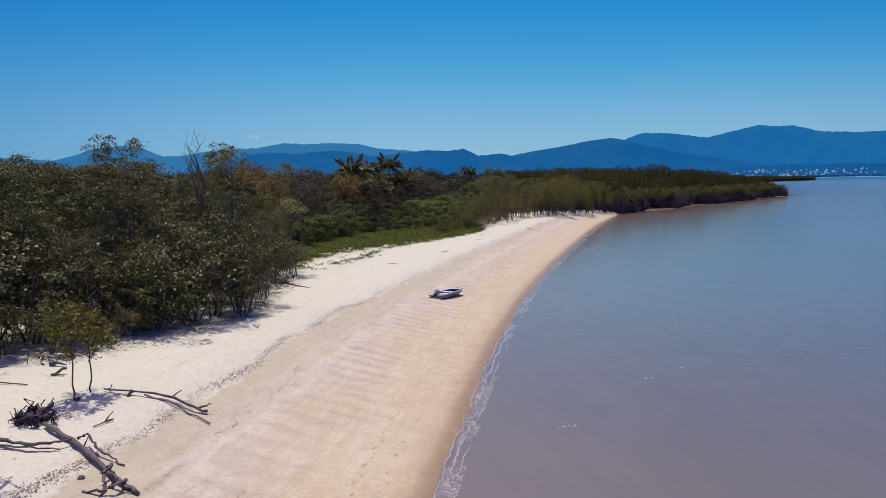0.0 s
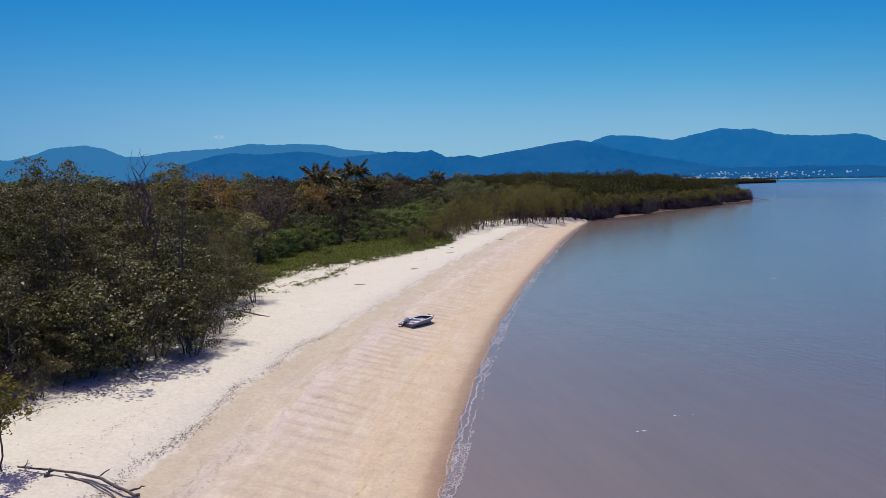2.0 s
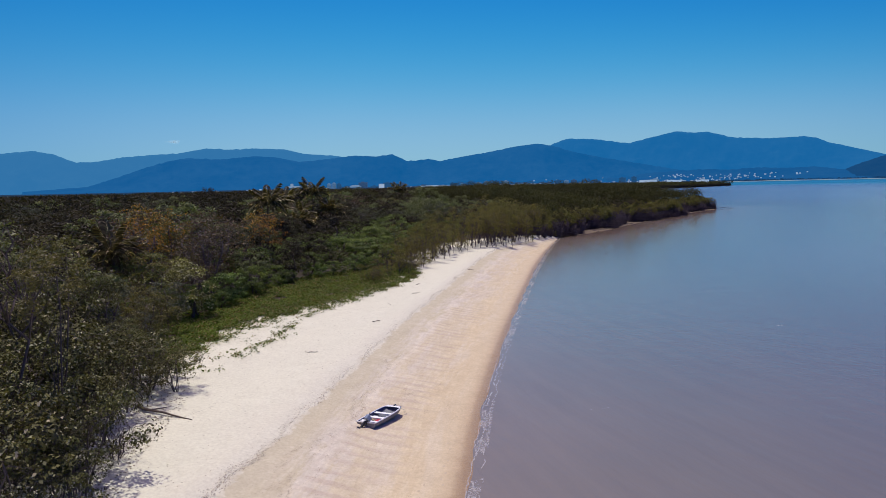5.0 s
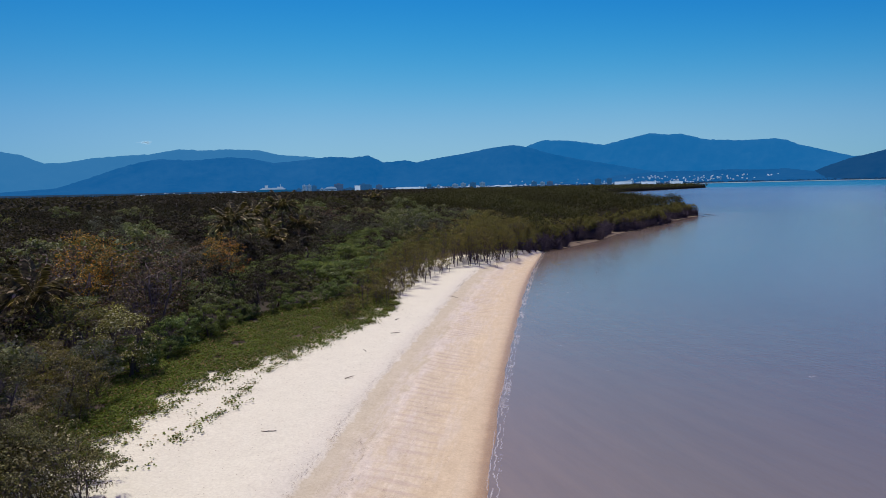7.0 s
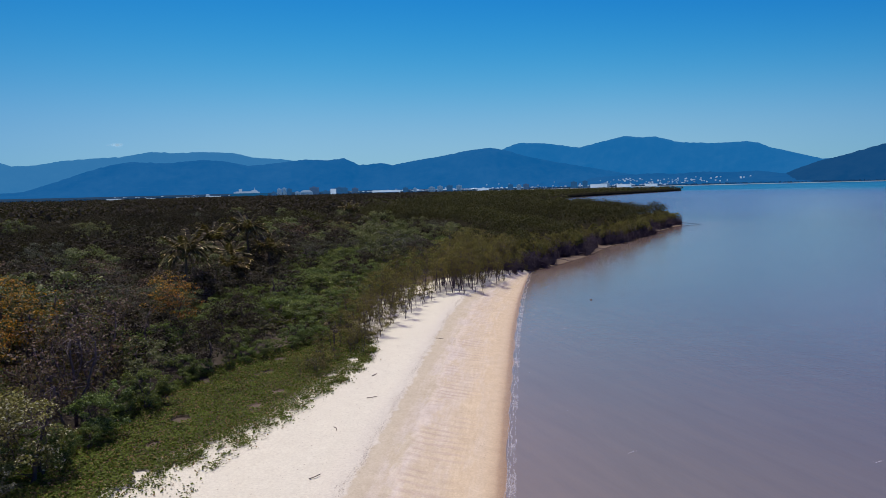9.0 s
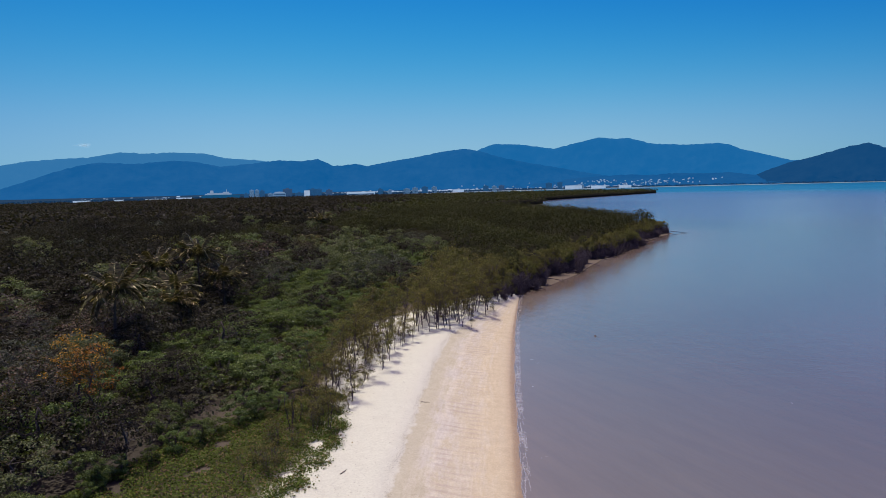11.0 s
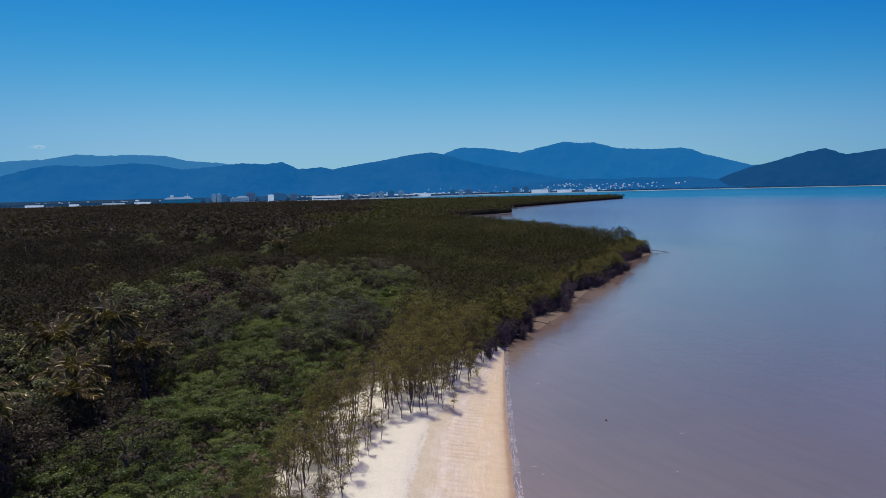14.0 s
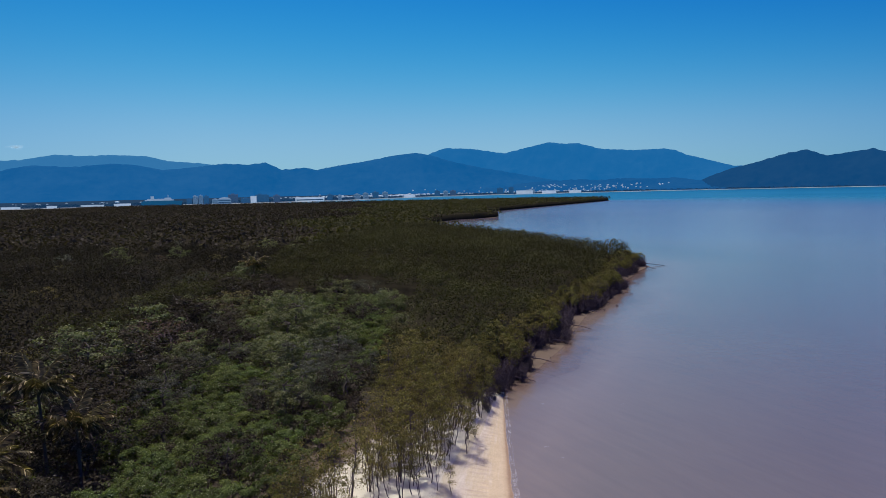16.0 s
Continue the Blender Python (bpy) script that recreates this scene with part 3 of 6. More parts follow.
def tree_kind(name, label, category, leaf, bark, seed, n, size, rx, rz, base, trunk, clumps, width=0.55, fill=0.35, clump=0.5, stems=1, low=0.1,
              group="", roots=0, spread=0.8, limbs=14, twigs=0):
    """One plant of a kind: trunk and limbs in one part, its crown of single leaves in another."""
    rng = np.random.default_rng(seed)
    p, out, c = crown_points(rng, n, clumps, rx, rz, base, fill, clump, low)
    p[:, 2] = np.maximum(p[:, 2], 0.12)
    t = Tubes()
    for k in range(stems):
        a0 = rng.uniform(0, math.tau)
        foot = Vector((0, 0, -0.25)) if stems == 1 else Vector((math.cos(a0) * 0.25 * rx * 0.4, math.sin(a0) * 0.25 * rx * 0.4, -0.25))
        head = Vector((rng.normal(0, 0.15) * rx, rng.normal(0, 0.15) * rx, base + rz * (0.35 if roots == 0 else 0.6)))
        if stems > 1:
            head = Vector((math.cos(a0) * 0.55 * rx, math.sin(a0) * 0.55 * rx, base + rz * 0.3))
        pts = t.wander(rng, foot, head, trunk, trunk * 0.4, 0.14, 6, 7, None if k == 0 else 0)
        stem = t.base
        for j in range(limbs // stems):
            q = c[rng.integers(0, len(c))]
            k2 = rng.integers(1, len(pts))
            mid = t.wander(rng, pts[k2], pts[k2].lerp(Vector(q), 0.9), trunk * 0.32, trunk * 0.07, 0.3, 4, 5, stem + 7 * int(k2))
            bough = t.base
            for _ in range(twigs):
                t.wander(rng, mid[-2], Vector(q) + Vector(rng.normal(0, 0.5, 3)), trunk * 0.1, trunk * 0.03, 0.3, 2, 3, bough + 15)
    for k in range(roots):
        a0 = math.tau * k / roots + rng.uniform(-0.3, 0.3)
        z0, ln = rng.uniform(0.6, 1.7), rng.uniform(0.5, 1.3)
        t.limb([(0, 0, z0), (math.cos(a0) * ln * 0.55, math.sin(a0) * ln * 0.55, z0 * 0.8), (math.cos(a0) * ln, math.sin(a0) * ln, -0.3)],
               [trunk * 0.4, trunk * 0.32, trunk * 0.25], 5, 0)
    ob = thing(name, label, category, group)
    part("trunk", t.mesh(name + "_trunk", bark), ob)
    part("crown", quad_mesh(name + "_crown", leaves(rng, p, size, out, width, spread), leaf), ob)
    return ob


def put(kinds, rng, x, y, size=1.0, lean=0.0, dz=0.0, wide=1.0):
    """A further plant of one of these kinds; the first call of a kind moves the plant itself."""
    ob = kinds[rng.integers(0, len(kinds))]
    m = Matrix.LocRotScale((x, y, ground_z(x, y) + dz), Euler((rng.normal(0, lean), rng.normal(0, lean), rng.uniform(0, math.tau))),
                           (size * wide * rng.uniform(0.92, 1.1), size * wide * rng.uniform(0.92, 1.1), size))
    if ob.get("used"):
        ob = copy_thing(ob, m)
    else:
        ob["used"] = 1
        ob.matrix_basis = m
    return ob


def scatter(rng, x0, x1, y0, y1, gap, tries=4000):
    """Places at least gap apart, in no order."""
    got = []
    cell = {}
    for _ in range(tries):
        x, y = rng.uniform(x0, x1), rng.uniform(y0, y1)
        i, j = int(x // gap), int(y // gap)
        if all((x - a) ** 2 + (y - b) ** 2 >= gap * gap for di in (-1, 0, 1) for dj in (-1, 0, 1) for a, b in cell.get((i + di, j + dj), ())):
            cell.setdefault((i, j), []).append((x, y))
            got.append((x, y))
    return got


def shore_trees():
    """The tall stand at the head of the beach: low, twiggy and open at the sand, rising inland."""
    rng = np.random.default_rng(11)
    front = [tree_kind("beach_tree", "dense dark green beach tree with glossy small leaves", "tree", LEAF_GLOSSY, BARK_TWIG, 20 + k, 10500, 0.122, 2.7, 3.6, 5.6, 0.11,
                       84, 0.66, 0.4, 0.46, 3, 0.2, "trees of the beach stand", 0, 0.8, 36, 2) for k in range(4)]
    back = [tree_kind("beach_tree", "dense dark green beach tree with glossy small leaves", "tree", LEAF_GLOSSY, BARK, 25 + k, 9000, 0.13, 2.9, 3.4, 5.8, 0.13,
                      70, 0.66, 0.5, 0.46, 2, 0.3, "trees of the beach stand", 0, 0.8, 14, 1) for k in range(2)]
    low = [tree_kind("shore_shrub", "low olive-green shrub spilling over white sand", "shrub", LEAF_OLIVE if k < 1 else LEAF_GLOSSY, BARK_TWIG, 30 + k, 2700, 0.1, 1.6, 1.2, 1.5, 0.035, 34,
                     0.6, 0.3, 0.3, 5, 0.05, "shrubs along the sand", 0, 0.8, 28, 3) for k in range(4)]
    bare = [tree_kind("twiggy_shrub", "half-bare shrub of purple-brown twigs on shaded sand", "shrub", LEAF_OLIVE, BARK_TWIG, 36 + k, 230, 0.11, 1.3, 1.0, 1.15, 0.034, 26,
                      0.6, 0.3, 0.25, 5, 0.0, "twiggy shrubs below the stand", 0, 0.9, 40, 3) for k in range(3)]
    edge = table((-60, -11.2), (-34, -11.0), (-25.7, -9.4), (-23, -7.9), (-21, -7.0), (-18.7, -6.3), (-15, -5.8), (-12.3, -6.2), (-8, -9.2), (-5.2, -11.2), (-2.6, -12.0), (0.6, -11.6), (2.2, -14))
    for x, y in scatter(rng, -42, -4, -50, 2, 2.6, 8000):
        deep = float(edge(y)) - x
        if deep < (2.1 if y < -18 else 1.3) or deep > 28:
            continue
        size = float(np.interp(deep, [1.3, 3.4, 5.5, 8, 11, 14, 28], [0.36, 0.54, 0.72, 0.84, 0.90, 0.94, 0.98])) * float(np.interp(y, [-27, -19], [1.08, 1.0])) * rng.uniform(0.86, 1.08)
        if deep > 9 and rng.random() < float(np.interp(deep, [9, 20], [0.0, 0.4])):
            continue
        put(front if deep < 9 else back, rng, x, y, size, 0.06, 0.0, 1.15 if deep < 6 else 1.0)
        if y < -18 and deep < 6 and rng.random() < 0.7:
            # leafy skirts that hang to the sand
            put(low[1:], rng, x + rng.normal(0.3, 0.5), y + rng.normal(0, 0.6), float(np.interp(deep, [1.5, 5], [0.8, 1.5])) * rng.uniform(0.85, 1.15), 0.1)
    for x, y in scatter(rng, -24, -4, -44, 3, 1.5, 9000):
        deep = float(edge(y)) - x + 0.5 * math.sin(y * 1.3)
        if deep < 0.2 or deep > 6:
            continue
        pick = rng.random()
        if pick < (0.58 if y < -19 else 0.78):
            put(low, rng, x, y, float(np.interp(deep, [0, 1.5, 4], [0.46, 0.9, 1.3])) * rng.uniform(0.8, 1.2), 0.12)
        elif pick < 0.9:
            put(bare, rng, x, y, float(np.interp(deep, [0, 1.5, 4], [0.5, 0.85, 1.2])) * rng.uniform(0.8, 1.2), 0.14)


# the coconut palms: place, height of the crown, spread of the fronds
PALMS = ((-31.8, 19.2, 5.8, 0.85), (-42.3, 65.8, 9.2, 1.0), (-50.4, 88.4, 9.0, 1.0), (-46.8, 93.4, 10.3, 1.0), (-44.6, 83.8, 6.4, 0.95), (-43.6, 80.0, 5.4, 0.85), (-42.8, 92.6, 7.0, 0.9),
         (-66.0, 208.0, 11.2, 1.0))


def mixed_wood():
    """Mixed growth behind the creepers, round the palms and inland of them."""
    rng = np.random.default_rng(12)
    dark = [tree_kind("wild_fig", "rounded dark green tree in the coastal wood", "tree", LEAF_DARK, BARK, 40 + k, 3000, 0.23, 3.0, 2.7, 4.4, 0.16, 60, 0.6, 0.55, 0.5) for k in range(2)]
    grey = [tree_kind("wattle_tree", "grey-green tree with fine pale foliage", "tree", LEAF_GREY, BARK, 44 + k, 3600, 0.18, 2.7, 2.5, 4.2, 0.13, 60, 0.5, 0.55, 0.46) for k in range(2)]
    lime = [tree_kind("light_tree", "yellow-green leafy tree in the coastal wood", "tree", LEAF_LIME, BARK, 46, 3400, 0.21, 2.8, 2.4, 4.6, 0.14, 55, 0.55, 0.55, 0.46)]
    orange = [tree_kind("autumn_tree", "tree with dry orange leaves among green ones", "tree", LEAF_ORANGE, BARK, 47 + k, 2300, 0.165, 2.1, 2.2, 6.0, 0.12, 60, 0.55, 0.3, 0.34) for k in range(2)]
    russet = [tree_kind("dry_shrub", "half-bare russet shrub with grey twigs", "shrub", LEAF_BROWN, BARK_TWIG, 48 + k, 1500, 0.15, 2.0, 2.1, 2.9, 0.07, 50, 0.5, 0.3, 0.4, 3, 0.0, "", 0, 0.9, 36, 3) for k in range(2)]
    olive = [tree_kind("olive_shrub", "olive-yellow bushy shrub with pale flower heads", "shrub", LEAF_OLIVE, BARK, 50 + k, 3600, 0.155, 2.2, 2.1, 2.6, 0.09, 70, 0.5, 0.3, 0.4, 3, 0.0, "", 0, 0.9, 14, 0) for k in range(2)]
    bloom = [tree_kind("flowering_shrub", "olive-yellow shrub covered in pale flower heads", "shrub", LEAF_BLOOM, BARK, 58, 3400, 0.15, 2.1, 1.9, 2.3, 0.09, 44, 0.5, 0.3, 0.44, 3, 0.0, "", 0, 0.9, 14, 0)]
    broad = [tree_kind("sea_hibiscus", "spreading green broad-leaved coastal tree", "tree", LEAF_BROAD, BARK, 60 + k, 7200, 0.205, 3.2, 2.6, 3.8, 0.15, 36, 0.72, 0.72, 0.6,
                       2, 0.0, "broad-leaved trees behind the beach", 0, 0.8, 16) for k in range(4)]
    inner = table((1, -20), (9, -21.5), (14, -24.5), (24, -26), (36, -26.5), (46, -24.5), (53, -21.5), (60, -19), (75, -20), (92, -20), (105, -18), (120, -20), (142, -20), (172, -21), (190, -24), (208, -28))
    west = table((0, -29), (26, -32.5), (38, -35.7), (56, -38.4), (78, -39.9), (95, -43.9), (115, -52), (146, -56), (170, -57), (205, -60))
    # single trees that stand out
    singles = ((orange, -36, 27, 1.08), (orange, -37.8, 29.5, 1.0), (orange, -39.5, 36, 1.02), (orange, -34, 48.5, 0.95), (orange, -31.4, 47.0, 0.95), (orange, -42.7, 36.7, 1.08), (orange, -45.5, 39.5, 1.05), (orange, -33.4, 24.5, 0.9), (bloom, -24.0, 17.8, 1.2), (orange, -36.5, 33, 1.02), (russet, -31, 30, 1.4),
               (russet, -28, 27, 1.25), (russet, -31.5, 34, 1.35), (russet, -27.5, 22.5, 1.15), (russet, -33, 23, 1.4), (dark, -36, 39.5, 1.0), (dark, -26, 42.5, 0.68), (olive, -21.5, 8.6, 0.9), (olive, -26.5, 13, 0.9),
               (olive, -27, 17.5, 1.25), (grey, -23, 5, 0.95), (lime, -47, 42, 1.1), (lime, -52, 48, 1.1), (lime, -45, 38, 1.0), (grey, -52, 66, 1.05), (grey, -41, 52, 0.9),
               (lime, -39, 57, 0.8), (lime, -38.8, 152.5, 1.6), (lime, -34, 149, 1.2), (dark, -29.5, 56, 0.74), (dark, -34, 118, 0.85), (dark, -31, 141, 0.95), (dark, -27, 143, 0.9))
    for kinds, x, y, size in singles:
        put(kinds, rng, x, y, size, 0.04)
    # pale and dry crowns that break the dark canopy further back
    for x, y in scatter(rng, -170, -66, 10, 330, 13, 900):
        if rng.random() < 0.5:
            put((grey, lime, olive, russet, grey)[rng.integers(0, 5)], rng, x, y, rng.uniform(1.1, 1.4), 0.05, 0.8)
    for x, y in scatter(rng, -62, 10, 190, 330, 16, 500):
        if x < float(water_x(y)) - 14 and rng.random() < 0.3:
            put((grey, dark, dark)[rng.integers(0, 3)], rng, x, y, rng.uniform(1.1, 1.25), 0.05, 0.6)
    # tall trees that stand out of the far canopy
    for x, y, size in ((-171, 220, 2.0), (-158, 228, 1.9), (-149, 234, 2.05), (-185, 208, 1.8), (-96, 205, 1.6)):
        put(dark, rng, x, y, size, 0.03)
    # a skirt of smaller growth along the creepers
    for y in np.arange(3, 56, 2.0):
        x = float(inner(y)) + 0.8 + rng.normal(0, 0.6)
        put((olive, grey, olive, broad, broad)[rng.integers(0, 5)] if y < 28 else broad, rng, x, y, rng.uniform(0.4, 0.65), 0.06)
    palms = [(x, y) for x, y, _, _ in PALMS]
    for x, y in scatter(rng, -46, -8, 1, 206, 3.1, 20000) + scatter(rng, -70, -46.5, 1, 206, 4.1, 9000):
        deep = float(inner(y)) - x
        if deep < 0.2 or any((x - a) ** 2 + (y - b) ** 2 < 7 for _, a, b, _ in singles):
            continue
        near = min(math.hypot(x - a - 2, y - b + 3) for a, b in palms)
        if min(math.hypot(x - a, y - b) for a, b in palms) < 2.2:
            continue
        size = float(np.interp(deep, [0, 3, 8, 20], [0.74, 0.98, 1.16, 1.16])) * float(np.interp(near, [2.5, 7], [0.7, 1.0])) * float(np.interp(y, [95, 130], [1.0, 1.22])) * rng.uniform(0.86, 1.12)
        if y > 26 + 2 * math.sin(x) and x > float(west(y)) + 1.5 * math.sin(y * 0.4):
            share = (0.03, 0.03, 0.92, 0.02, 0.0, 0.0) if y < 105 else (0.10, 0.08, 0.70, 0.10, 0.02, 0.0)
        elif y < 56 and deep < 22:
            share = (0.12, 0.16, 0.38, 0.12, 0.14, 0.08)
        else:
            share = (0.60, 0.10, 0.04, 0.07, 0.07, 0.12)
        kind = (dark, grey, broad, lime, olive, russet)[rng.choice(6, p=share)]
        if kind is not broad and share[2] > 0.5:
            size *= 0.78
        put(kind, rng, x, y, size, 0.05, 0.0, 1.18)


def slim_mangroves():
    """Thin young mangroves that stand on the sand at the far end of the beach."""
    rng = np.random.default_rng(13)
    kinds = [tree_kind("young_mangrove", "slender young mangrove with bare stem on sand", "tree", LEAF_YOUNG, BARK_DARK, 70 + k, 760, 0.14, 1.0, 1.6, 3.7, 0.045, 20, 0.5,
                       0.25, 0.34, 1 + k % 3, 0.0, "young mangroves on the sand", 0, 0.9, 14, 1) for k in range(4)]
    bushes = [tree_kind("mangrove_bush", "bushy olive-brown young mangrove at the edge of the sand", "shrub", LEAF_YOUNG, BARK_TWIG, 75 + k, 1000, 0.14, 1.3, 1.5, 1.9, 0.04, 26, 0.5,
                        0.3, 0.36, 4, 0.0, "bushes at the edge of the sand", 0, 0.9, 26, 2) for k in range(3)]
    front = table((40, -14.6), (47, -14.0), (52, -13.4), (62, -13.8), (77, -13.3), (88, -12.6), (91, -9.6), (95, -6.0), (99, -7.6), (106, -4.4), (116, -4.0), (126, -2.2), (131, -1.2))
    for x, y in scatter(rng, -34, 2, 41, 136, 1.2, 30000):
        deep = float(front(y)) - x
        if deep < 0 or deep > np.interp(y, [41, 60, 80, 100, 118, 136], [3, 5, 6.5, 9.5, 13, 16]) or rng.random() < float(np.interp(deep, [0, 4], [0.5, 0.08])):
            continue
        low = rng.random() < float(np.interp(y, [50, 60, 80, 100], [1.0, 0.6, 0.3, 0.12])) * float(np.interp(deep, [0, 2, 5], [1.0, 0.8, 0.4]))
        if low:
            put(bushes, rng, x, y, float(np.interp(deep, [0, 3], [0.6, 1.05])) * rng.uniform(0.75, 1.15), 0.1)
        else:
            put(kinds, rng, x, y, float(np.interp(deep, [0, 3, 9, 16], [0.74, 0.98, 1.12, 1.25])) * float(np.interp(y, [50, 70, 100], [0.75, 0.95, 1.05])) * rng.uniform(0.75, 1.15), 0.07)


# the foot of the mangroves: bays and spurs along the shore
stem_x = table((118, -4.0), (127, -2.4), (133, -0.3), (142.6, 3.6), (157, 4.8), (167, 12.4), (191, 15.6), (204, 25.6), (217, 28.8), (236, 37.6), (255, 37.4), (272, 47.6), (281, 47.6), (292, 55.4),
               (302, 54.5), (320, 44), (345, 31), (440, -10))


def mangrove_front():
    """The mangroves whose dark stems stand in the shallow water."""
    rng = np.random.default_rng(14)
    kinds = [tree_kind("mangrove", "mangrove with dark tangled stems standing in shallow water", "tree", LEAF_EDGE, BARK_DARK, 80 + k, 1300, 0.34, 1.9, 2.1, 6.6, 0.12, 40, 0.5, 0.4, 0.5, 4,
                       0.0, "mangroves along the shore", 10, 0.8, 28, 1) for k in range(3)]
    for y in np.arange(126, 306, 1.4):
        for k in range(3):
            x = float(stem_x(y)) - 2.3 - 2.3 * k + rng.normal(0, 0.8)
            put(kinds, rng, x, y + rng.normal(0, 0.5), rng.uniform(0.76, 1.0) * (0.92 + 0.09 * k) * float(np.interp(y, [126, 140, 285, 305], [0.72, 1, 1, 0.92])), 0.07)


def bare_thicket():
    """Leafless, dark-stemmed mangrove shrubs at the water, a wall of fine twigs."""
    rng = np.random.default_rng(15)
    kinds = []
    for k in range(5):
        t = Tubes()
        for j in range(24):
            a, r = rng.uniform(0, math.tau), rng.uniform(0.1, 1.7)
            foot = Vector((math.cos(a) * r, math.sin(a) * r, -0.3))
            head = Vector((math.cos(a) * r * 1.7 + rng.normal(0, 0.35), math.sin(a) * r * 1.4 + rng.normal(0, 0.35), rng.uniform(3.2, 5.6)))
            pts = t.wander(rng, foot, head, 0.06, 0.025, 0.35, 5, 4, None if j == 0 else 0)
            for m in range(10):
                q = pts[rng.integers(1, 6)]
                t.wander(rng, q, q + Vector((rng.normal(0, 0.55), rng.normal(0, 0.55), rng.uniform(0.1, 1.2))), 0.03, 0.012, 0.4, 2, 3, 0)
        p, out, _ = crown_points(rng, 260, 30, 1.2, 1.3, 3.8, 0.3, 0.3)
        ob = thing("mangrove_thicket", "nearly leafless purple-brown mangrove thicket at the waterline", "shrub", "bare mangroves at the waterline")
        part("trunk", t.mesh("thicket_stem", BARK_DARK), ob)
        part("crown", quad_mesh("thicket_crown", leaves(rng, p[:90], 0.2, out[:90], 0.5, 0.9), LEAF_BROWN), ob)
        kinds.append(ob)
    y = 120.0
    while y < 298:
        step = 1.75 / math.hypot(1.0, (float(stem_x(y + 0.5)) - float(stem_x(y - 0.5)))) ** 0.8
        for k in range(2):
            x = float(stem_x(y)) - 0.3 - 1.5 * k + rng.normal(0, 0.55)
            put(kinds, rng, x, y + rng.normal(0, 0.5), rng.uniform(0.72, 1.12) * float(np.interp(y, [120, 134, 285, 300], [0.45, 1, 1, 0.9])), 0.1)
        if rng.random() < 0.05:
            # a stray shrub out in the shallows
            put(kinds, rng, float(stem_x(y)) + rng.uniform(0.8, 3.5), y, rng.uniform(0.2, 0.45), 0.2)
        y += step


def far_canopy(name, label, leaf, seed, x0, x1, y0, y1, gap, quads, size, height, keep):
    """Closed woodland seen from afar: leafy domes, mostly above the dark shade sheets."""
    rng = np.random.default_rng(seed)
    gx, gy = np.meshgrid(np.arange(x0, x1, gap), np.arange(y0, y1, gap))
    x = gx.ravel() + rng.uniform(-0.48, 0.48, gx.size) * gap
    y = gy.ravel() + rng.uniform(-0.48, 0.48, gx.size) * gap
    ok = keep(x, y)
    x, y = x[ok], y[ok]
    n = len(x)
    rise = height(x, y) * rng.uniform(0.82, 1.12, n)
    rad = gap * rng.uniform(0.5, 0.78, n)
    k = np.repeat(np.arange(n), quads)
    a, h = rng.uniform(0, math.tau, len(k)), rng.uniform(0.0, 1, len(k))
    r = np.sqrt(1 - h * h * 0.96) * rad[k] * (1 + 0.3 * np.sin(3 * a + k))
    deep = np.minimum(rise * 0.55, gap * 0.8)
    p = np.stack([x[k] + np.cos(a) * r, y[k] + np.sin(a) * r, land_z(x, y)[k] + rise[k] - deep[k] + deep[k] * h + rng.normal(0, 0.25, len(k)) * size], 1)
    out = np.stack([np.cos(a) * 0.8, np.sin(a) * 0.8, 0.35 + h], 1)
    ob = tagged(new(name, quad_mesh(name, leaves(rng, p, np.full(len(k), size), out, 0.6, 0.6), leaf)), label, "forest", kind="stuff")
    return ob


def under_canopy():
    """Dark sheets below the far woods' leaves, coloured as shade among stems and twigs."""
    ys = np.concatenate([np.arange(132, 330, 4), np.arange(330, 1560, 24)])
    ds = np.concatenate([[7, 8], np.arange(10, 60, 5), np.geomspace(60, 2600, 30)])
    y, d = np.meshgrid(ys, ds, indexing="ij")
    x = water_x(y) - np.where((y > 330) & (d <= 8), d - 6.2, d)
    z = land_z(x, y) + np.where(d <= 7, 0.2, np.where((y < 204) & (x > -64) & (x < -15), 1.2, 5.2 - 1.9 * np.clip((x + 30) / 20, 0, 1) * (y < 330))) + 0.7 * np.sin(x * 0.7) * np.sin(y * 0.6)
    tagged(new("understorey", grid_mesh("understorey", np.stack([x, y, z], -1), UNDER)), "dark sheet coloured as shade below the mangrove canopy", "forest", kind="stuff")
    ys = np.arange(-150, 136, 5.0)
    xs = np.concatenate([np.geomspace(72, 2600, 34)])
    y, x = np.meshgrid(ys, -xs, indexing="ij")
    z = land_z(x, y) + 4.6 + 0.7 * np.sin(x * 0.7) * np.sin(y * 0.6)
    tagged(new("understorey", grid_mesh("understorey", np.stack([x, y, z], -1), UNDER)), "dark sheet coloured as shade below the coastal wood's canopy", "forest", kind="stuff")


def wood_height(x, y):
    return 8.3 + 0.8 * np.clip((y - 180) / 60, 0, 1) * np.clip((900 - y) / 400, 0, 1) * (x > -70) + 0.9 * np.sin(x * 0.045 + 1) * np.sin(y * 0.037) + 0.8 * np.sin(x * 0.11 + y * 0.09)


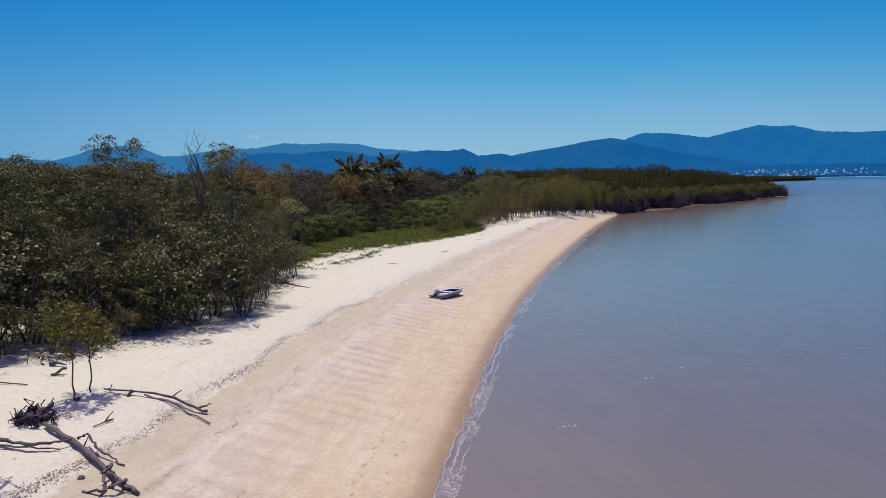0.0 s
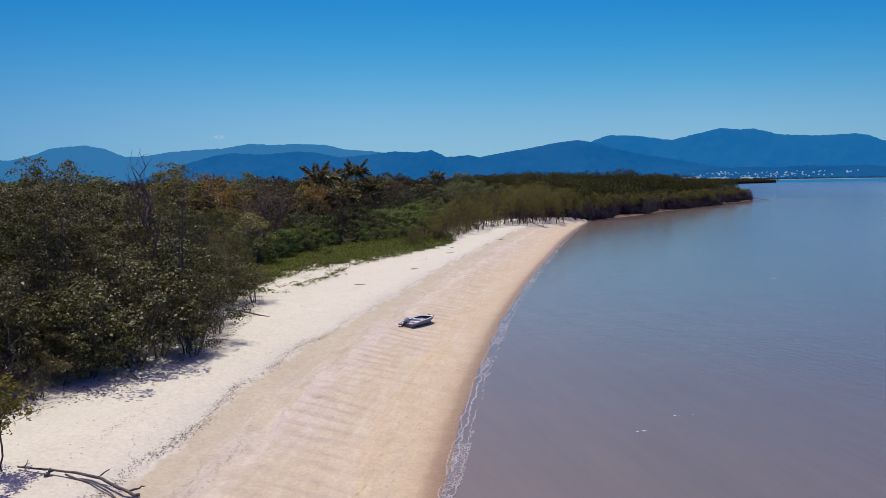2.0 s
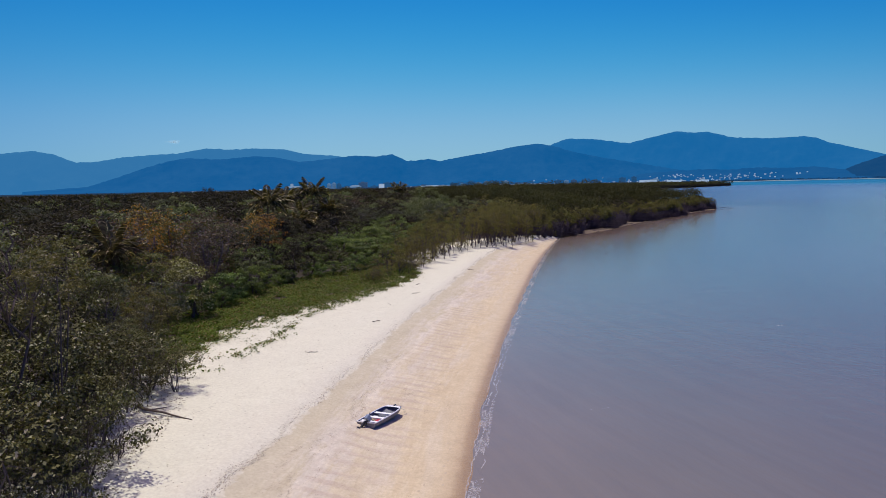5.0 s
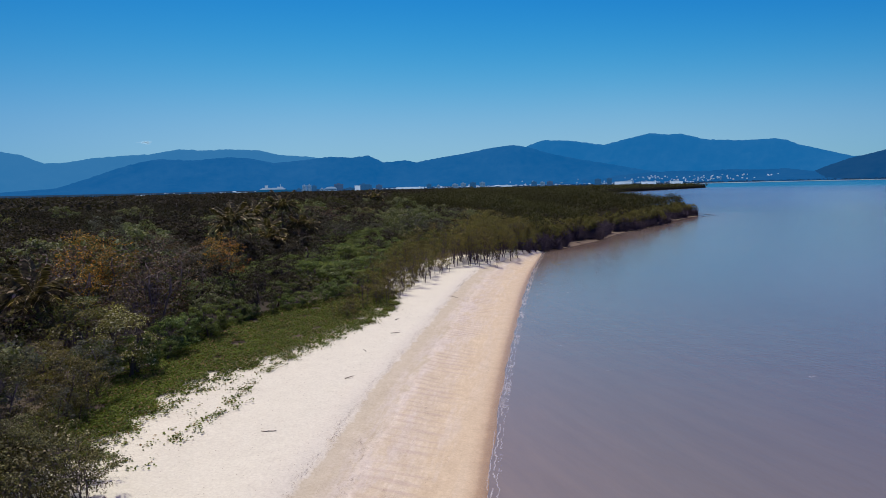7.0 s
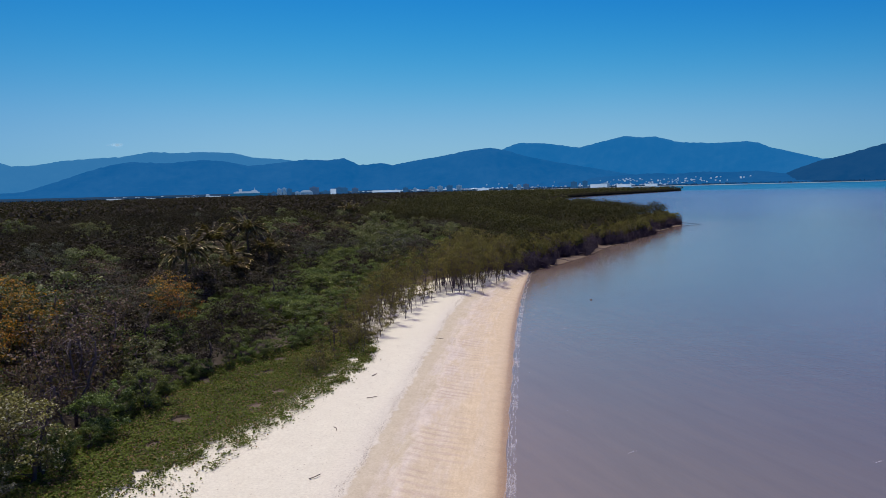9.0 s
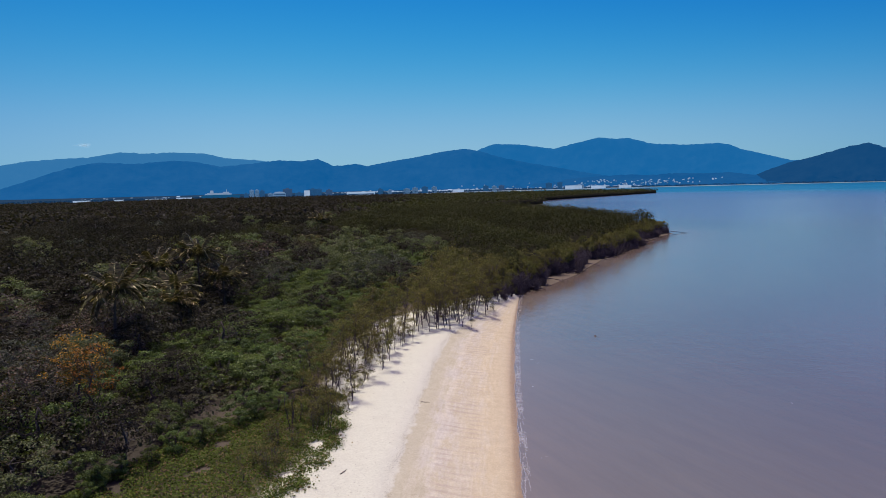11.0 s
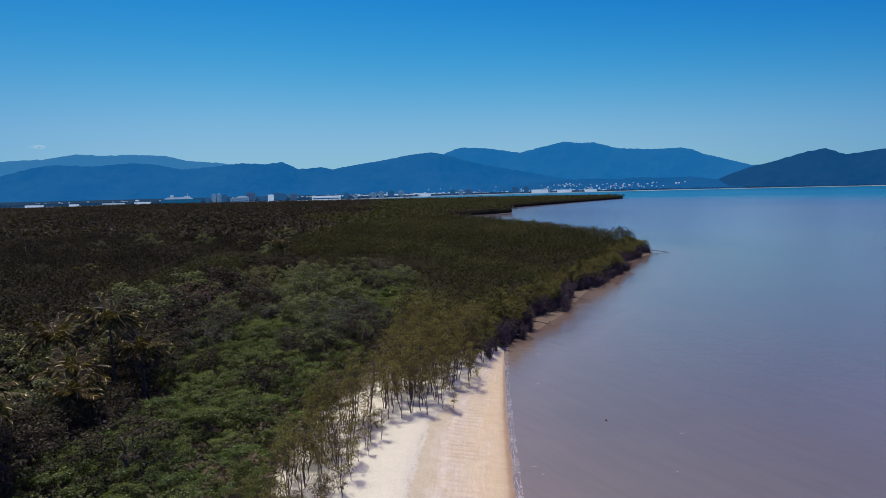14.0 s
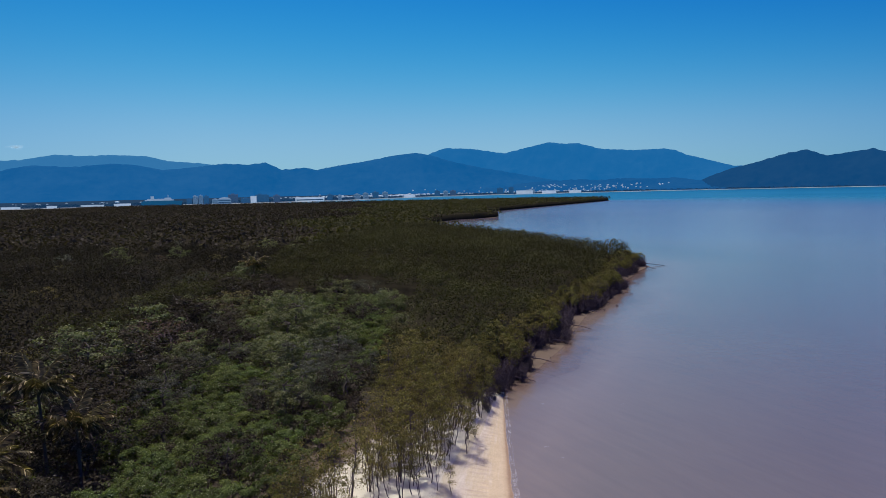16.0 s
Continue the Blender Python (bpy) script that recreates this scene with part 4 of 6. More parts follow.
shore_trees()
mixed_wood()
slim_mangroves()
mangrove_front()
bare_thicket()
far_canopy("mangrove_forest", "dense olive-green mangrove canopy reaching to the point", LEAF_MANGROVE, 90, -70, 60, 128, 440, 3.2, 125, 0.42,
           lambda x, y: (wood_height(x, y) - 0.6 + 2.9 * np.clip((stem_x(y) - x - 6) / 26, 0, 1)) * np.interp(y, [290, 306], [1.0, 0.92]),
           lambda x, y: (stem_x(y) - x > np.interp(y, [260, 285], [6.0, 4.5])) & ((x < -9) | (y > 134)) & ((x < -62) | (x > -18) | (y > 200 + 6 * np.sin(x * 0.3))))
far_canopy("coastal_wood", "dark mixed woodland canopy inland of the beach", LEAF_FAR, 91, -210, -64, -90, 330, 4.2, 105, 0.58, wood_height, lambda x, y: (x < -66) | (y > 150))
far_canopy("distant_mangroves", "far mangrove forest stretching toward the town", LEAF_MANGROVE, 92, -300, 260, 312, 1560, 10, 27, 2.25, wood_height,
           lambda x, y: (water_x(y) - x > 2) & (x > -110 - 0.12 * (y - 300) + 25 * np.sin(y * 0.02)) & ((y > 438) | (x < -68)))
far_canopy("inner_forest", "dark far forest on the plain before the town", LEAF_FAR, 96, -900, 0, 312, 1560, 10, 27, 2.25, wood_height,
           lambda x, y: (water_x(y) - x > 5) & (x <= -110 - 0.12 * (y - 300) + 25 * np.sin(y * 0.02)) & (x > -0.75 * y - 150))
far_canopy("distant_wood", "dark far woodland on the coastal plain", LEAF_FAR, 93, -1300, -200, -100, 1300, 13, 24, 2.75, wood_height, lambda x, y: (x < -0.62 * y - 60) & ((x < -206) | (y > 330)) & (x > -1.5 * y - 420))
under_canopy()
far_canopy("inland_wood", "dark low woodland behind the beach stand", LEAF_DARK, 95, -68, -30, -110, 3, 3.6, 70, 0.42, lambda x, y: wood_height(x, y) - 0.6,
           lambda x, y: x < np.interp(y, [-110, -60, -34, -18, -4, 2], [-20, -36, -36, -32, -36, -40]))
far_canopy("undergrowth", "dense shaded shrub layer below the coastal wood", LEAF_UNDER, 94, -72, -9, 2, 206, 2.3, 46, 0.34, lambda x, y: 2.7 + 0.9 * np.sin(x * 0.5) * np.sin(y * 0.43),
           lambda x, y: (x < -33 * (y < 26)) & (x < np.interp(y, [1, 9, 14, 24, 36, 46, 53, 60, 75, 92, 105, 120, 185], [-20.5, -22, -25, -26.5, -27, -25, -22, -20, -20, -20, -18, -18, -18])))
# ---- palms, dead tree, saplings ----
def frond_mesh(name, seed, length, sag, leaf):
    """A feather frond along +x that arches and droops, with leaflets on both sides."""
    rng = np.random.default_rng(seed)
    n = 38
    t = np.linspace(0, 1, n)
    px, pz = length * (t - 0.12 * t ** 3), length * (0.42 * t - sag * t ** 2.2)
    quads = []
    for k in range(n - 1):
        w = 0.05 * (1 - 0.8 * t[k])
        quads.append([(px[k], -w, pz[k]), (px[k], w, pz[k]), (px[k + 1], w, pz[k + 1]), (px[k + 1], -w, pz[k + 1])])
    for k in range(4, n):
        ln = 0.62 * math.sin(math.pi * min(1, 0.15 + 0.85 * t[k])) ** 0.6 * length / 3.4 + 0.12
        for side in (-1, 1):
            a = rng.uniform(0.45, 0.75)
            d = rng.uniform(0.5, 1.0)
            tip = (px[k] + ln * a, side * ln * 0.8, pz[k] - ln * d * 0.8)
            mid = (px[k] + ln * a * 0.5, side * ln * 0.45, pz[k] - ln * d * 0.3)
            quads.append([(px[k] - 0.05, 0, pz[k]), (mid[0] - 0.08, mid[1], mid[2]), tip, (mid[0] + 0.085, mid[1], mid[2] + 0.03)])
    return quad_mesh(name, np.array(quads), leaf)


FRONDS = [frond_mesh("frond", 100 + k, ln, sag, LEAF_PALM) for k, (ln, sag) in enumerate(((4.3, 0.30), (4.5, 0.46), (4.0, 0.85)))]


def coconut_palm(x, y, crown, seed, wide=1.0, fronds=28):
    rng = np.random.default_rng(seed)
    ob = thing("coconut_palm", "coconut palm with arching feathery fronds above the wood", "palm", "coconut palms", at=(x, y, ground_z(x, y)), turn=rng.uniform(0, 6))
    t = Tubes()
    lean = rng.uniform(0.2, 1.0)
    top = Vector((lean, 0, crown))
    pts = [Vector((lean * (k / 8) ** 2, 0, -0.2 + (crown + 0.2) * k / 8)) for k in range(9)]
    t.limb(pts, [0.2 - 0.011 * k for k in range(9)], 8)
    part("trunk", t.mesh("palm_trunk", PALM_BARK), ob)
    for k in range(fronds):
        f = part("frond", FRONDS[0 if k < 9 else 1 if k < 18 else 2], ob)
        f.location = top
        f.rotation_euler = (rng.normal(0, 0.15), float(np.interp(k, [0, 10, 28], [-0.7, -0.28, 0.15])) + rng.normal(0, 0.15), k * 2.4 + rng.normal(0, 0.2))
        f.scale = (rng.uniform(0.85, 1.1) * wide,) * 3
    nuts = Tubes()
    for k in range(5):
        a = k * 1.3
        c = top + Vector((math.cos(a) * 0.25, math.sin(a) * 0.25, -0.3))
        nuts.limb([c + Vector((0, 0, 0.14)), c + Vector((0, 0, 0.07)), c - Vector((0, 0, 0.05)), c - Vector((0, 0, 0.13))], [0.03, 0.11, 0.11, 0.03], 6)
    part("crownshaft", nuts.mesh("crownshaft", LEAF_OLIVE), ob)


for k, (x, y, h, wide) in enumerate(PALMS):
    coconut_palm(x, y, h, 200 + k, wide)


def dead_tree(x, y, height, seed):
    """A bare grey tree that reaches out of the canopy."""
    rng = np.random.default_rng(seed)
    ob = thing("dead_tree", "bare dead tree with forked grey twigs above the leaves", "tree", at=(x, y, ground_z(x, y)))
    t = Tubes()
    stem = t.wander(rng, (0.9, -0.4, -0.2), (0, 0, height * 0.72), 0.085, 0.045, 0.35, 7, 7)
    br = Tubes()
    for k in range(7):
        a = rng.uniform(0, math.tau)
        q = stem[-1 - k // 3]
        m = br.wander(rng, q, q + Vector((math.cos(a) * 0.7, math.sin(a) * 0.7, height * rng.uniform(0.12, 0.3))), 0.045, 0.018, 0.4, 4, 5)
        for j in range(5):
            b = rng.uniform(0, math.tau)
            br.wander(rng, m[rng.integers(1, 5)], m[-1] + Vector((math.cos(b) * 0.5, math.sin(b) * 0.5, rng.uniform(0.0, 0.6))), 0.016, 0.006, 0.4, 3, 4)
    part("trunk", t.mesh("dead_trunk", DEADWOOD), ob)
    part("bough", br.mesh("dead_bough", DEADWOOD), ob)


dead_tree(-11.7, -11.1, 10.3, 300)
dead_tree(-14.5, -8.0, 8.8, 301)
rng_s = np.random.default_rng(310)
SPARSE = [tree_kind("sparse_tree", "thin open-crowned tree rising over the beach stand", "tree", LEAF_OLIVE, BARK, 311, 1800, 0.13, 1.5, 1.5, 8.3, 0.05, 30, 0.55, 0.5, 0.3, 1, 0.2, "", 0, 0.9, 9, 2)]
for x, y, k in ((-11.1, -9.4, 1.0), (-8.9, -11.9, 0.95), (-12.3, -17.0, 1.0)):
    put(SPARSE, rng_s, x, y, k, 0.03)
TALL = [tree_kind("tall_sapling", "tall thin tree with small leaf tufts", "tree", LEAF_OLIVE, BARK, 313, 420, 0.15, 0.6, 2.3, 9.0, 0.07, 20, 0.5, 0.4, 0.22, 1, 0.2, "", 0, 0.9, 10, 1)]
put(TALL, rng_s, -1.35, -33.0, 1.0, 0.0)


def sapling(x, y, height, seed):
    rng = np.random.default_rng(seed)
    ob = thing("sapling", "young mangrove sapling with yellow-green leaves on dry sand", "sapling", "saplings on the sand", at=(x, y, ground_z(x, y)))
    t = Tubes()
    stem = t.wander(rng, (0, 0, -0.15), (rng.normal(0, 0.06), rng.normal(0, 0.06), height * 0.85), 0.032, 0.016, 0.12, 9, 7)
    tips = []
    for k in range(26):
        q = stem[rng.integers(5, len(stem))]
        a = rng.uniform(0, math.tau)
        out = rng.uniform(0.15, 0.95)
        e = q + Vector((math.cos(a) * out, math.sin(a) * out, rng.uniform(-0.1, height * 0.2)))
        br = Tubes()
        br.wander(rng, q, e, 0.018, 0.006, 0.25, 3, 4)
        part("branch", br.mesh("sapling_branch", BARK_DARK), ob)
        tips.append(e)
    part("trunk", t.mesh("sapling_trunk", BARK), ob)
    c = np.array(tips)
    p = c[rng.integers(0, len(c), 980)] + rng.normal(0, 0.13, (980, 3))
    part("crown", quad_mesh("sapling_crown", leaves(rng, p, 0.135, np.tile((0, 0, 0.8), (980, 1)), 0.5, 0.8), LEAF_SAPLING), ob)


LEAF_SAPLING = leaf_mat("sapling_leaf", (0.06, 0.065, 0.010), (0.19, 0.17, 0.03), (0.3, 0.25, 0.08), 0.1)
sapling(-3.35, -28.42, 3.4, 320)
sapling(-3.48, -27.52, 3.1, 321)


# ---- beach creeper, wrack, foam ----
def beach_creeper():
    """Goat's-foot creeper: a low mat of leaves with runners out on the sand."""
    rng = np.random.default_rng(400)
    outer = table((4, -15.5), (9.6, -17.6), (14, -17.9), (20, -17.7), (26, -15.8), (30, -14.3), (40, -13.2), (47, -12.7), (54, -13.6), (58, -15.5), (62, -17))
    inner = table((4, -22), (14, -25.5), (24, -27), (36, -27.5), (46, -25.5), (53, -22), (62, -18))
    n = 125000
    y = rng.uniform(4, 62, n)
    t = rng.uniform(0, 1, n) ** 0.9
    o = outer(y) + 0.55 * np.sin(y * 1.7) + 0.5 * np.sin(y * 0.63 + 1) + rng.normal(0, 0.22, n)
    x = o + (inner(y) - o) * t
    patch = np.sin(x * 0.9 + 2 * np.sin(y * 0.35)) * np.sin(y * 0.7 + np.sin(x * 0.6)) + 0.35 * np.sin(x * 2.3) * np.sin(y * 2.1)
    ok = patch > -0.85 + 0.5 * (y < 24) * (t < 0.35)
    x, y = x[ok], y[ok]
    z = land_z(x, y) + 0.05 + np.abs(rng.normal(0, 0.11, len(x))) + 0.10 * np.maximum(0, np.sin(x * 1.1) * np.sin(y * 0.9))
    p = np.stack([x, y, z], 1)
    # the thin, broken fringe and single plants out on the sand
    runs = []
    for _ in range(420):
        cy = rng.uniform(3, 58)
        reach = float(np.interp(cy, [3, 10, 24, 34, 60], [1.3, 1.4, 1.1, 0.45, 0.3]))
        far = rng.exponential(1.0)
        cx = float(outer(cy)) + 0.4 * math.sin(cy * 1.7) - 0.3 + far * reach
        if far > 3.2:
            continue
        m, wide = rng.integers(4, 34) if far < 1.5 else rng.integers(2, 14), rng.uniform(0.12, 0.5)
        runs.extend(zip(cx + rng.normal(0, wide * 0.8, m), cy + rng.normal(0, wide * 1.2, m)))
    # a broken runner that lies parallel to the mat
    trail = table((6, -12.9), (10.4, -13.2), (13.3, -12.9), (16, -13.7), (19.8, -14.3), (24.3, -14.9), (29, -13.9))
    for _ in range(110):
        cy = rng.uniform(7, 28.5)
        m = rng.integers(2, 16)
        cx = float(trail(cy)) + rng.normal(0, 0.28)
        runs.extend(zip(cx + rng.normal(0, 0.16, m), cy + rng.normal(0, 0.3, m)))
    r = np.array(runs)
    pr = np.stack([r[:, 0], r[:, 1], land_z(r[:, 0], r[:, 1]) + 0.06 + np.abs(rng.normal(0, 0.03, len(r)))], 1)
    p = np.concatenate([p, pr])
    me = quad_mesh("beach_creeper", leaves(rng, p, np.full(len(p), 0.155), np.tile((0, 0, 1.0), (len(p), 1)), 0.75, 0.45), LEAF_CREEPER)
    tagged(new("beach_creeper", me), "low green creeper mat spreading onto white sand", "creeper", kind="stuff")


def litter(name, label, mat, seed, n, places, size, slim):
    rng = np.random.default_rng(seed)
    x, y = places(rng, n)
    ok = land_z(x, y) > 0.05
    x, y = x[ok], y[ok]
    p = np.stack([x, y, land_z(x, y) + swell(x, y) * np.clip((water_x(y) - x) / 4, 0, 1) + 0.012], 1)
    tagged(new(name, quad_mesh(name, leaves(rng, p, np.full(len(p), size), np.tile((0, 0, 1.0), (len(p), 1)), slim, 0.06), mat)), label, "debris", kind="stuff")


def wrack_xy(rng, n):
    y = rng.uniform(-42, 112, n)
    pulse = 0.5 + 0.5 * np.sin(y * 0.9) * np.sin(y * 0.37 + 1)
    ok = rng.random(n) < (0.25 + 0.75 * pulse) * np.interp(y, [-26, -12, 0, 112], [1.0, 0.7, 0.3, 0.25])
    y = y[ok]
    x = berm_x(y) + 0.14 * np.sin(y * 0.8) + 0.07 * np.sin(y * 2.3) + rng.normal(0, 0.15, len(y)) - 0.08
    # an older, broken line higher up
    old = rng.random(len(y)) < np.interp(y, [-27, -24, -20, -14, -8], [0, 0.16, 0.10, 0.04, 0])
    x = np.where(old, np.interp(y, [-27, -24.8, -22.7, -20.6, -8], [-2.3, -2.66, -3.21, -3.33, -5.6]) + rng.normal(0, 0.12, len(y)), x)
    return x, y


def dry_xy(rng, n):
    y = rng.uniform(-42, 100, n)
    t = rng.uniform(0, 1, n)
    return berm_x(y) + (plant_x(y) - berm_x(y)) * t, y


def weed_lines():
    """Thin crooked lines of weed left by each tide on the lower beach, and the torn mat along the shell drift."""
    rng = np.random.default_rng(412)
    quads = []
    for _ in range(120):
        line = rng.choice([0.16, 0.24, 0.33, 0.52, 0.66, 0.72, 0.75, 0.78, 0.86], p=(0.05, 0.05, 0.03, 0.12, 0.1, 0.22, 0.23, 0.13, 0.07))
        y = rng.uniform(-42, 34) if line < 0.6 else rng.uniform(-42, 10)
        k, slope = line + rng.normal(0, 0.012), 0.0
        thick = rng.uniform(0.003, 0.009) if line > 0.6 else rng.uniform(0.004, 0.008)
        for _ in range(rng.integers(8, 46)):
            slope = 0.6 * slope + rng.normal(0, 0.006)
            k, y = k + slope * 0.7 + 0.03 * (line - k), y + rng.uniform(0.04, 0.13)
            w = float(water_x(y))
            x = w + (float(berm_x(y)) - w) * k
            for _ in range(rng.integers(1, 5)):
                a, ln = rng.uniform(0, math.pi), rng.uniform(0.012, 0.05)
                bx, by = x + rng.normal(0, 0.05), y + rng.normal(0, 0.06)
                bz = surface_z(bx, by) + 0.014
                ux, uy, h = math.cos(a) * ln, math.sin(a) * ln, thick / ln * 0.9
                quads.append([(bx - ux, by - uy, bz), (bx + uy * h, by - ux * h, bz), (bx + ux, by + uy, bz), (bx - uy * h, by + ux * h, bz)])
    tagged(new("weed_streaks", quad_mesh("weed_streaks", np.array(quads), WRACK)), "thin streaks of weed on the lower beach", "debris", kind="stuff")


def footprints():
    """Two old trails along the lower beach: flat prints, toned as shaded hollows."""
    rng = np.random.default_rng(415)
    v, f = [], []
    for k0, y0, y1 in ((0.15, -46.0, -2.0), (0.235, -46.0, -7.0)):
        y, side = y0, 1
        while y < y1:
            y, side = y + rng.uniform(0.5, 0.75), -side
            if rng.random() < 0.22:
                continue
            w = float(water_x(y))
            x = w + (float(berm_x(y)) - w) * (k0 + 0.03 * math.sin(y * 0.21)) + side * 0.07
            lx, ly, b = rng.uniform(0.035, 0.055), rng.uniform(0.09, 0.14), len(v)
            for j in range(10):
                a = math.tau * j / 10
                for r, h in ((1.0, 0.010), (0.7, 0.013)):
                    qx, qy = x + lx * r * math.cos(a), y + ly * r * math.sin(a)
                    v.append((qx, qy, surface_z(qx, qy) + h))
            f += [(b + 2 * j, b + 2 * ((j + 1) % 10), b + 2 * ((j + 1) % 10) + 1, b + 2 * j + 1) for j in range(10)]
            f.append(tuple(b + 2 * j + 1 for j in range(10)))
    tagged(new("footprints", mesh_of("footprints", v, f, PRINT_SHADE)), "two faint trails of flat footprints darkened like shaded dents in the sand", "footprints", kind="stuff")


def under_xy(rng, n):
    y = rng.uniform(-40, 2, n)
    e = np.interp(y, [-60, -25.7, -22, -18.7, -13, -10.5, -4, -0.5, 2], [-12, -11, -8.6, -7.4, -8, -9.2, -11.6, -13.2, -15])
    return e + 2.0 - np.abs(rng.normal(0, 2.4, n)), y


beach_creeper()
litter("wrack_line", "dark line of dry weed and twigs along the berm", WRACK, 410, 30000, wrack_xy, 0.062, 0.45)
litter("sand_litter", "scattered dry leaves and twigs on pale sand", WRACK, 411, 3600, dry_xy, 0.075, 0.45)
weed_lines()
footprints()
litter("fallen_leaves", "fallen leaves and twigs in the shade of the trees", LEAF_BROWN, 413, 2600, under_xy, 0.12, 0.5)


def foam_mat():
    """Lace: thin broken lines and bubbly nets, clear water between."""
    n = Nodes("foam_lace")
    uv = n.add("UVMap", uv_map="run").outputs[0]
    sep = n.add("SeparateXYZ")
    n.link(uv, sep.inputs[0])
    co = n.add("NewGeometry").outputs["Position"]
    mask = None
    for place, wide, seed in ((0.02, 0.026, 0.0), (0.26, 0.040, 31.0), (0.52, 0.022, 77.0)):
        sh = n.add("Mapping")
        sh.inputs["Location"].default_value = (seed, seed, 0)
        n.link(co, sh.inputs["Vector"])
        bend = n.math("MULTIPLY", n.math("SUBTRACT", n.noise(0.55, 5, 0.62, sh.outputs[0]), 0.5), 0.75)
        off = n.math("ABSOLUTE", n.math("SUBTRACT", n.math("ADD", sep.outputs[0], bend), place))
        body = n.math("MULTIPLY", n.noise(3.5, 4, 0.7, sh.outputs[0]), wide * 2)
        line = n.math("LESS_THAN", off, body)
        gate = n.math("GREATER_THAN", n.noise(0.22, 3, 0.6, sh.outputs[0]), 0.36 if seed == 0 else 0.46)
        line = n.math("MULTIPLY", line, gate)
        mask = line if mask is None else n.math("MAXIMUM", mask, line)
    cells = n.add("TexVoronoi", feature="DISTANCE_TO_EDGE")
    cells.inputs["Scale"].default_value = 11.0
    warp = n.add("TexNoise")
    warp.inputs["Scale"].default_value, warp.inputs["Detail"].default_value = 2.2, 5.0
    n.link(co, warp.inputs["Vector"])
    n.link(n.mix(0.12, n.scaled(co, 1.0, 0.6, 1.0), warp.outputs["Color"], "ADD"), cells.inputs["Vector"])
    lace = n.math("LESS_THAN", cells.outputs["Distance"], n.math("MULTIPLY", n.math("SUBTRACT", n.noise(1.1, 5, 0.7, co), 0.38), 0.7))
    where = n.math("GREATER_THAN", n.noise(0.6, 4, 0.6, n.scaled(co, 1.0, 0.35, 1.0)), 0.53)
    band = n.ramp(sep.outputs[0], ((0.02, (0, 0, 0)), (0.1, (1, 1, 1)), (0.55, (1, 1, 1)), (0.8, (0, 0, 0))))
    mask = n.math("MAXIMUM", mask, n.math("MULTIPLY", n.math("MULTIPLY", lace, where), n.math("GREATER_THAN", band, 0.5)))
    n.set(0.6, 0, n.ramp(n.noise(6, 3, 0.6, co), ((0.3, (0.50, 0.45, 0.44)), (0.7, (0.78, 0.74, 0.73)))), 0.3)
    clear, m = n.add("BsdfTransparent"), n.add("MixShader")
    n.link(n.math("MULTIPLY", mask, n.math("MULTIPLY", n.noise(1.3, 4, 0.7, co), 0.75)), m.inputs[0])
    n.link(clear.outputs[0], m.inputs[1])
    n.link(n.bsdf.outputs[0], m.inputs[2])
    n.link(m.outputs[0], n.out.inputs["Surface"])
    return n.mat


def foam_lines():
    """The last ripple that runs up the sand, with its lace of foam."""
    ys = np.arange(-60, 132, 0.5)
    us = np.linspace(-0.5, 1.7, 12)
    y, u = np.meshgrid(ys, us, indexing="ij")
    x = water_x(y) + u
    z = np.maximum(land_z(x, y) + 0.006, 0.0) + 0.012 + 0.02 * np.exp(-((u - 0.5) / 0.35) ** 2)
    me = grid_mesh("foam", np.stack([x, y, z], -1), foam_mat())
    idx = np.empty(len(me.loops), dtype=np.int32)
    me.loops.foreach_get("vertex_index", idx)
    me.uv_layers.new(name="run").data.foreach_set("uv", np.stack([u.ravel(), y.ravel()], 1)[idx].astype(np.float32).ravel())
    tagged(new("foam", me), "thin white foam lace along the water's edge", "foam", kind="stuff")
    # loose flecks further out
    rng = np.random.default_rng(420)
    v, f = [], []
    for _ in range(24):
        y0 = rng.uniform(-44, 130)
        x0 = float(water_x(y0)) + 1.6 + rng.exponential(7)
        # a torn scrap of foam, drawn out along the drift
        for _ in range(rng.integers(3, 9)):
            s, m, b = rng.normal(0, 0.22), rng.integers(5, 9), len(v)
            x1, y1, r = x0 + s * 0.85 + rng.normal(0, 0.04), y0 + s * 0.5 + rng.normal(0, 0.04), rng.uniform(0.012, 0.05)
            v += [(x1 + 1.8 * r * rng.uniform(0.4, 1.2) * math.cos(math.tau * j / m), y1 + r * rng.uniform(0.4, 1.2) * math.sin(math.tau * j / m), 0.012) for j in range(m)]
            f.append(tuple(range(b, b + m)))
    tagged(new("foam_flecks", mesh_of("foam_flecks", v, f, FOAM)), "small flecks of foam drifting on the water", "foam", kind="stuff")


foam_lines()


# ---- driftwood ----
def lay(points, lift=0.0):
    return [Vector((x, y, ground_z(x, y) + z + lift)) for x, y, z in points]


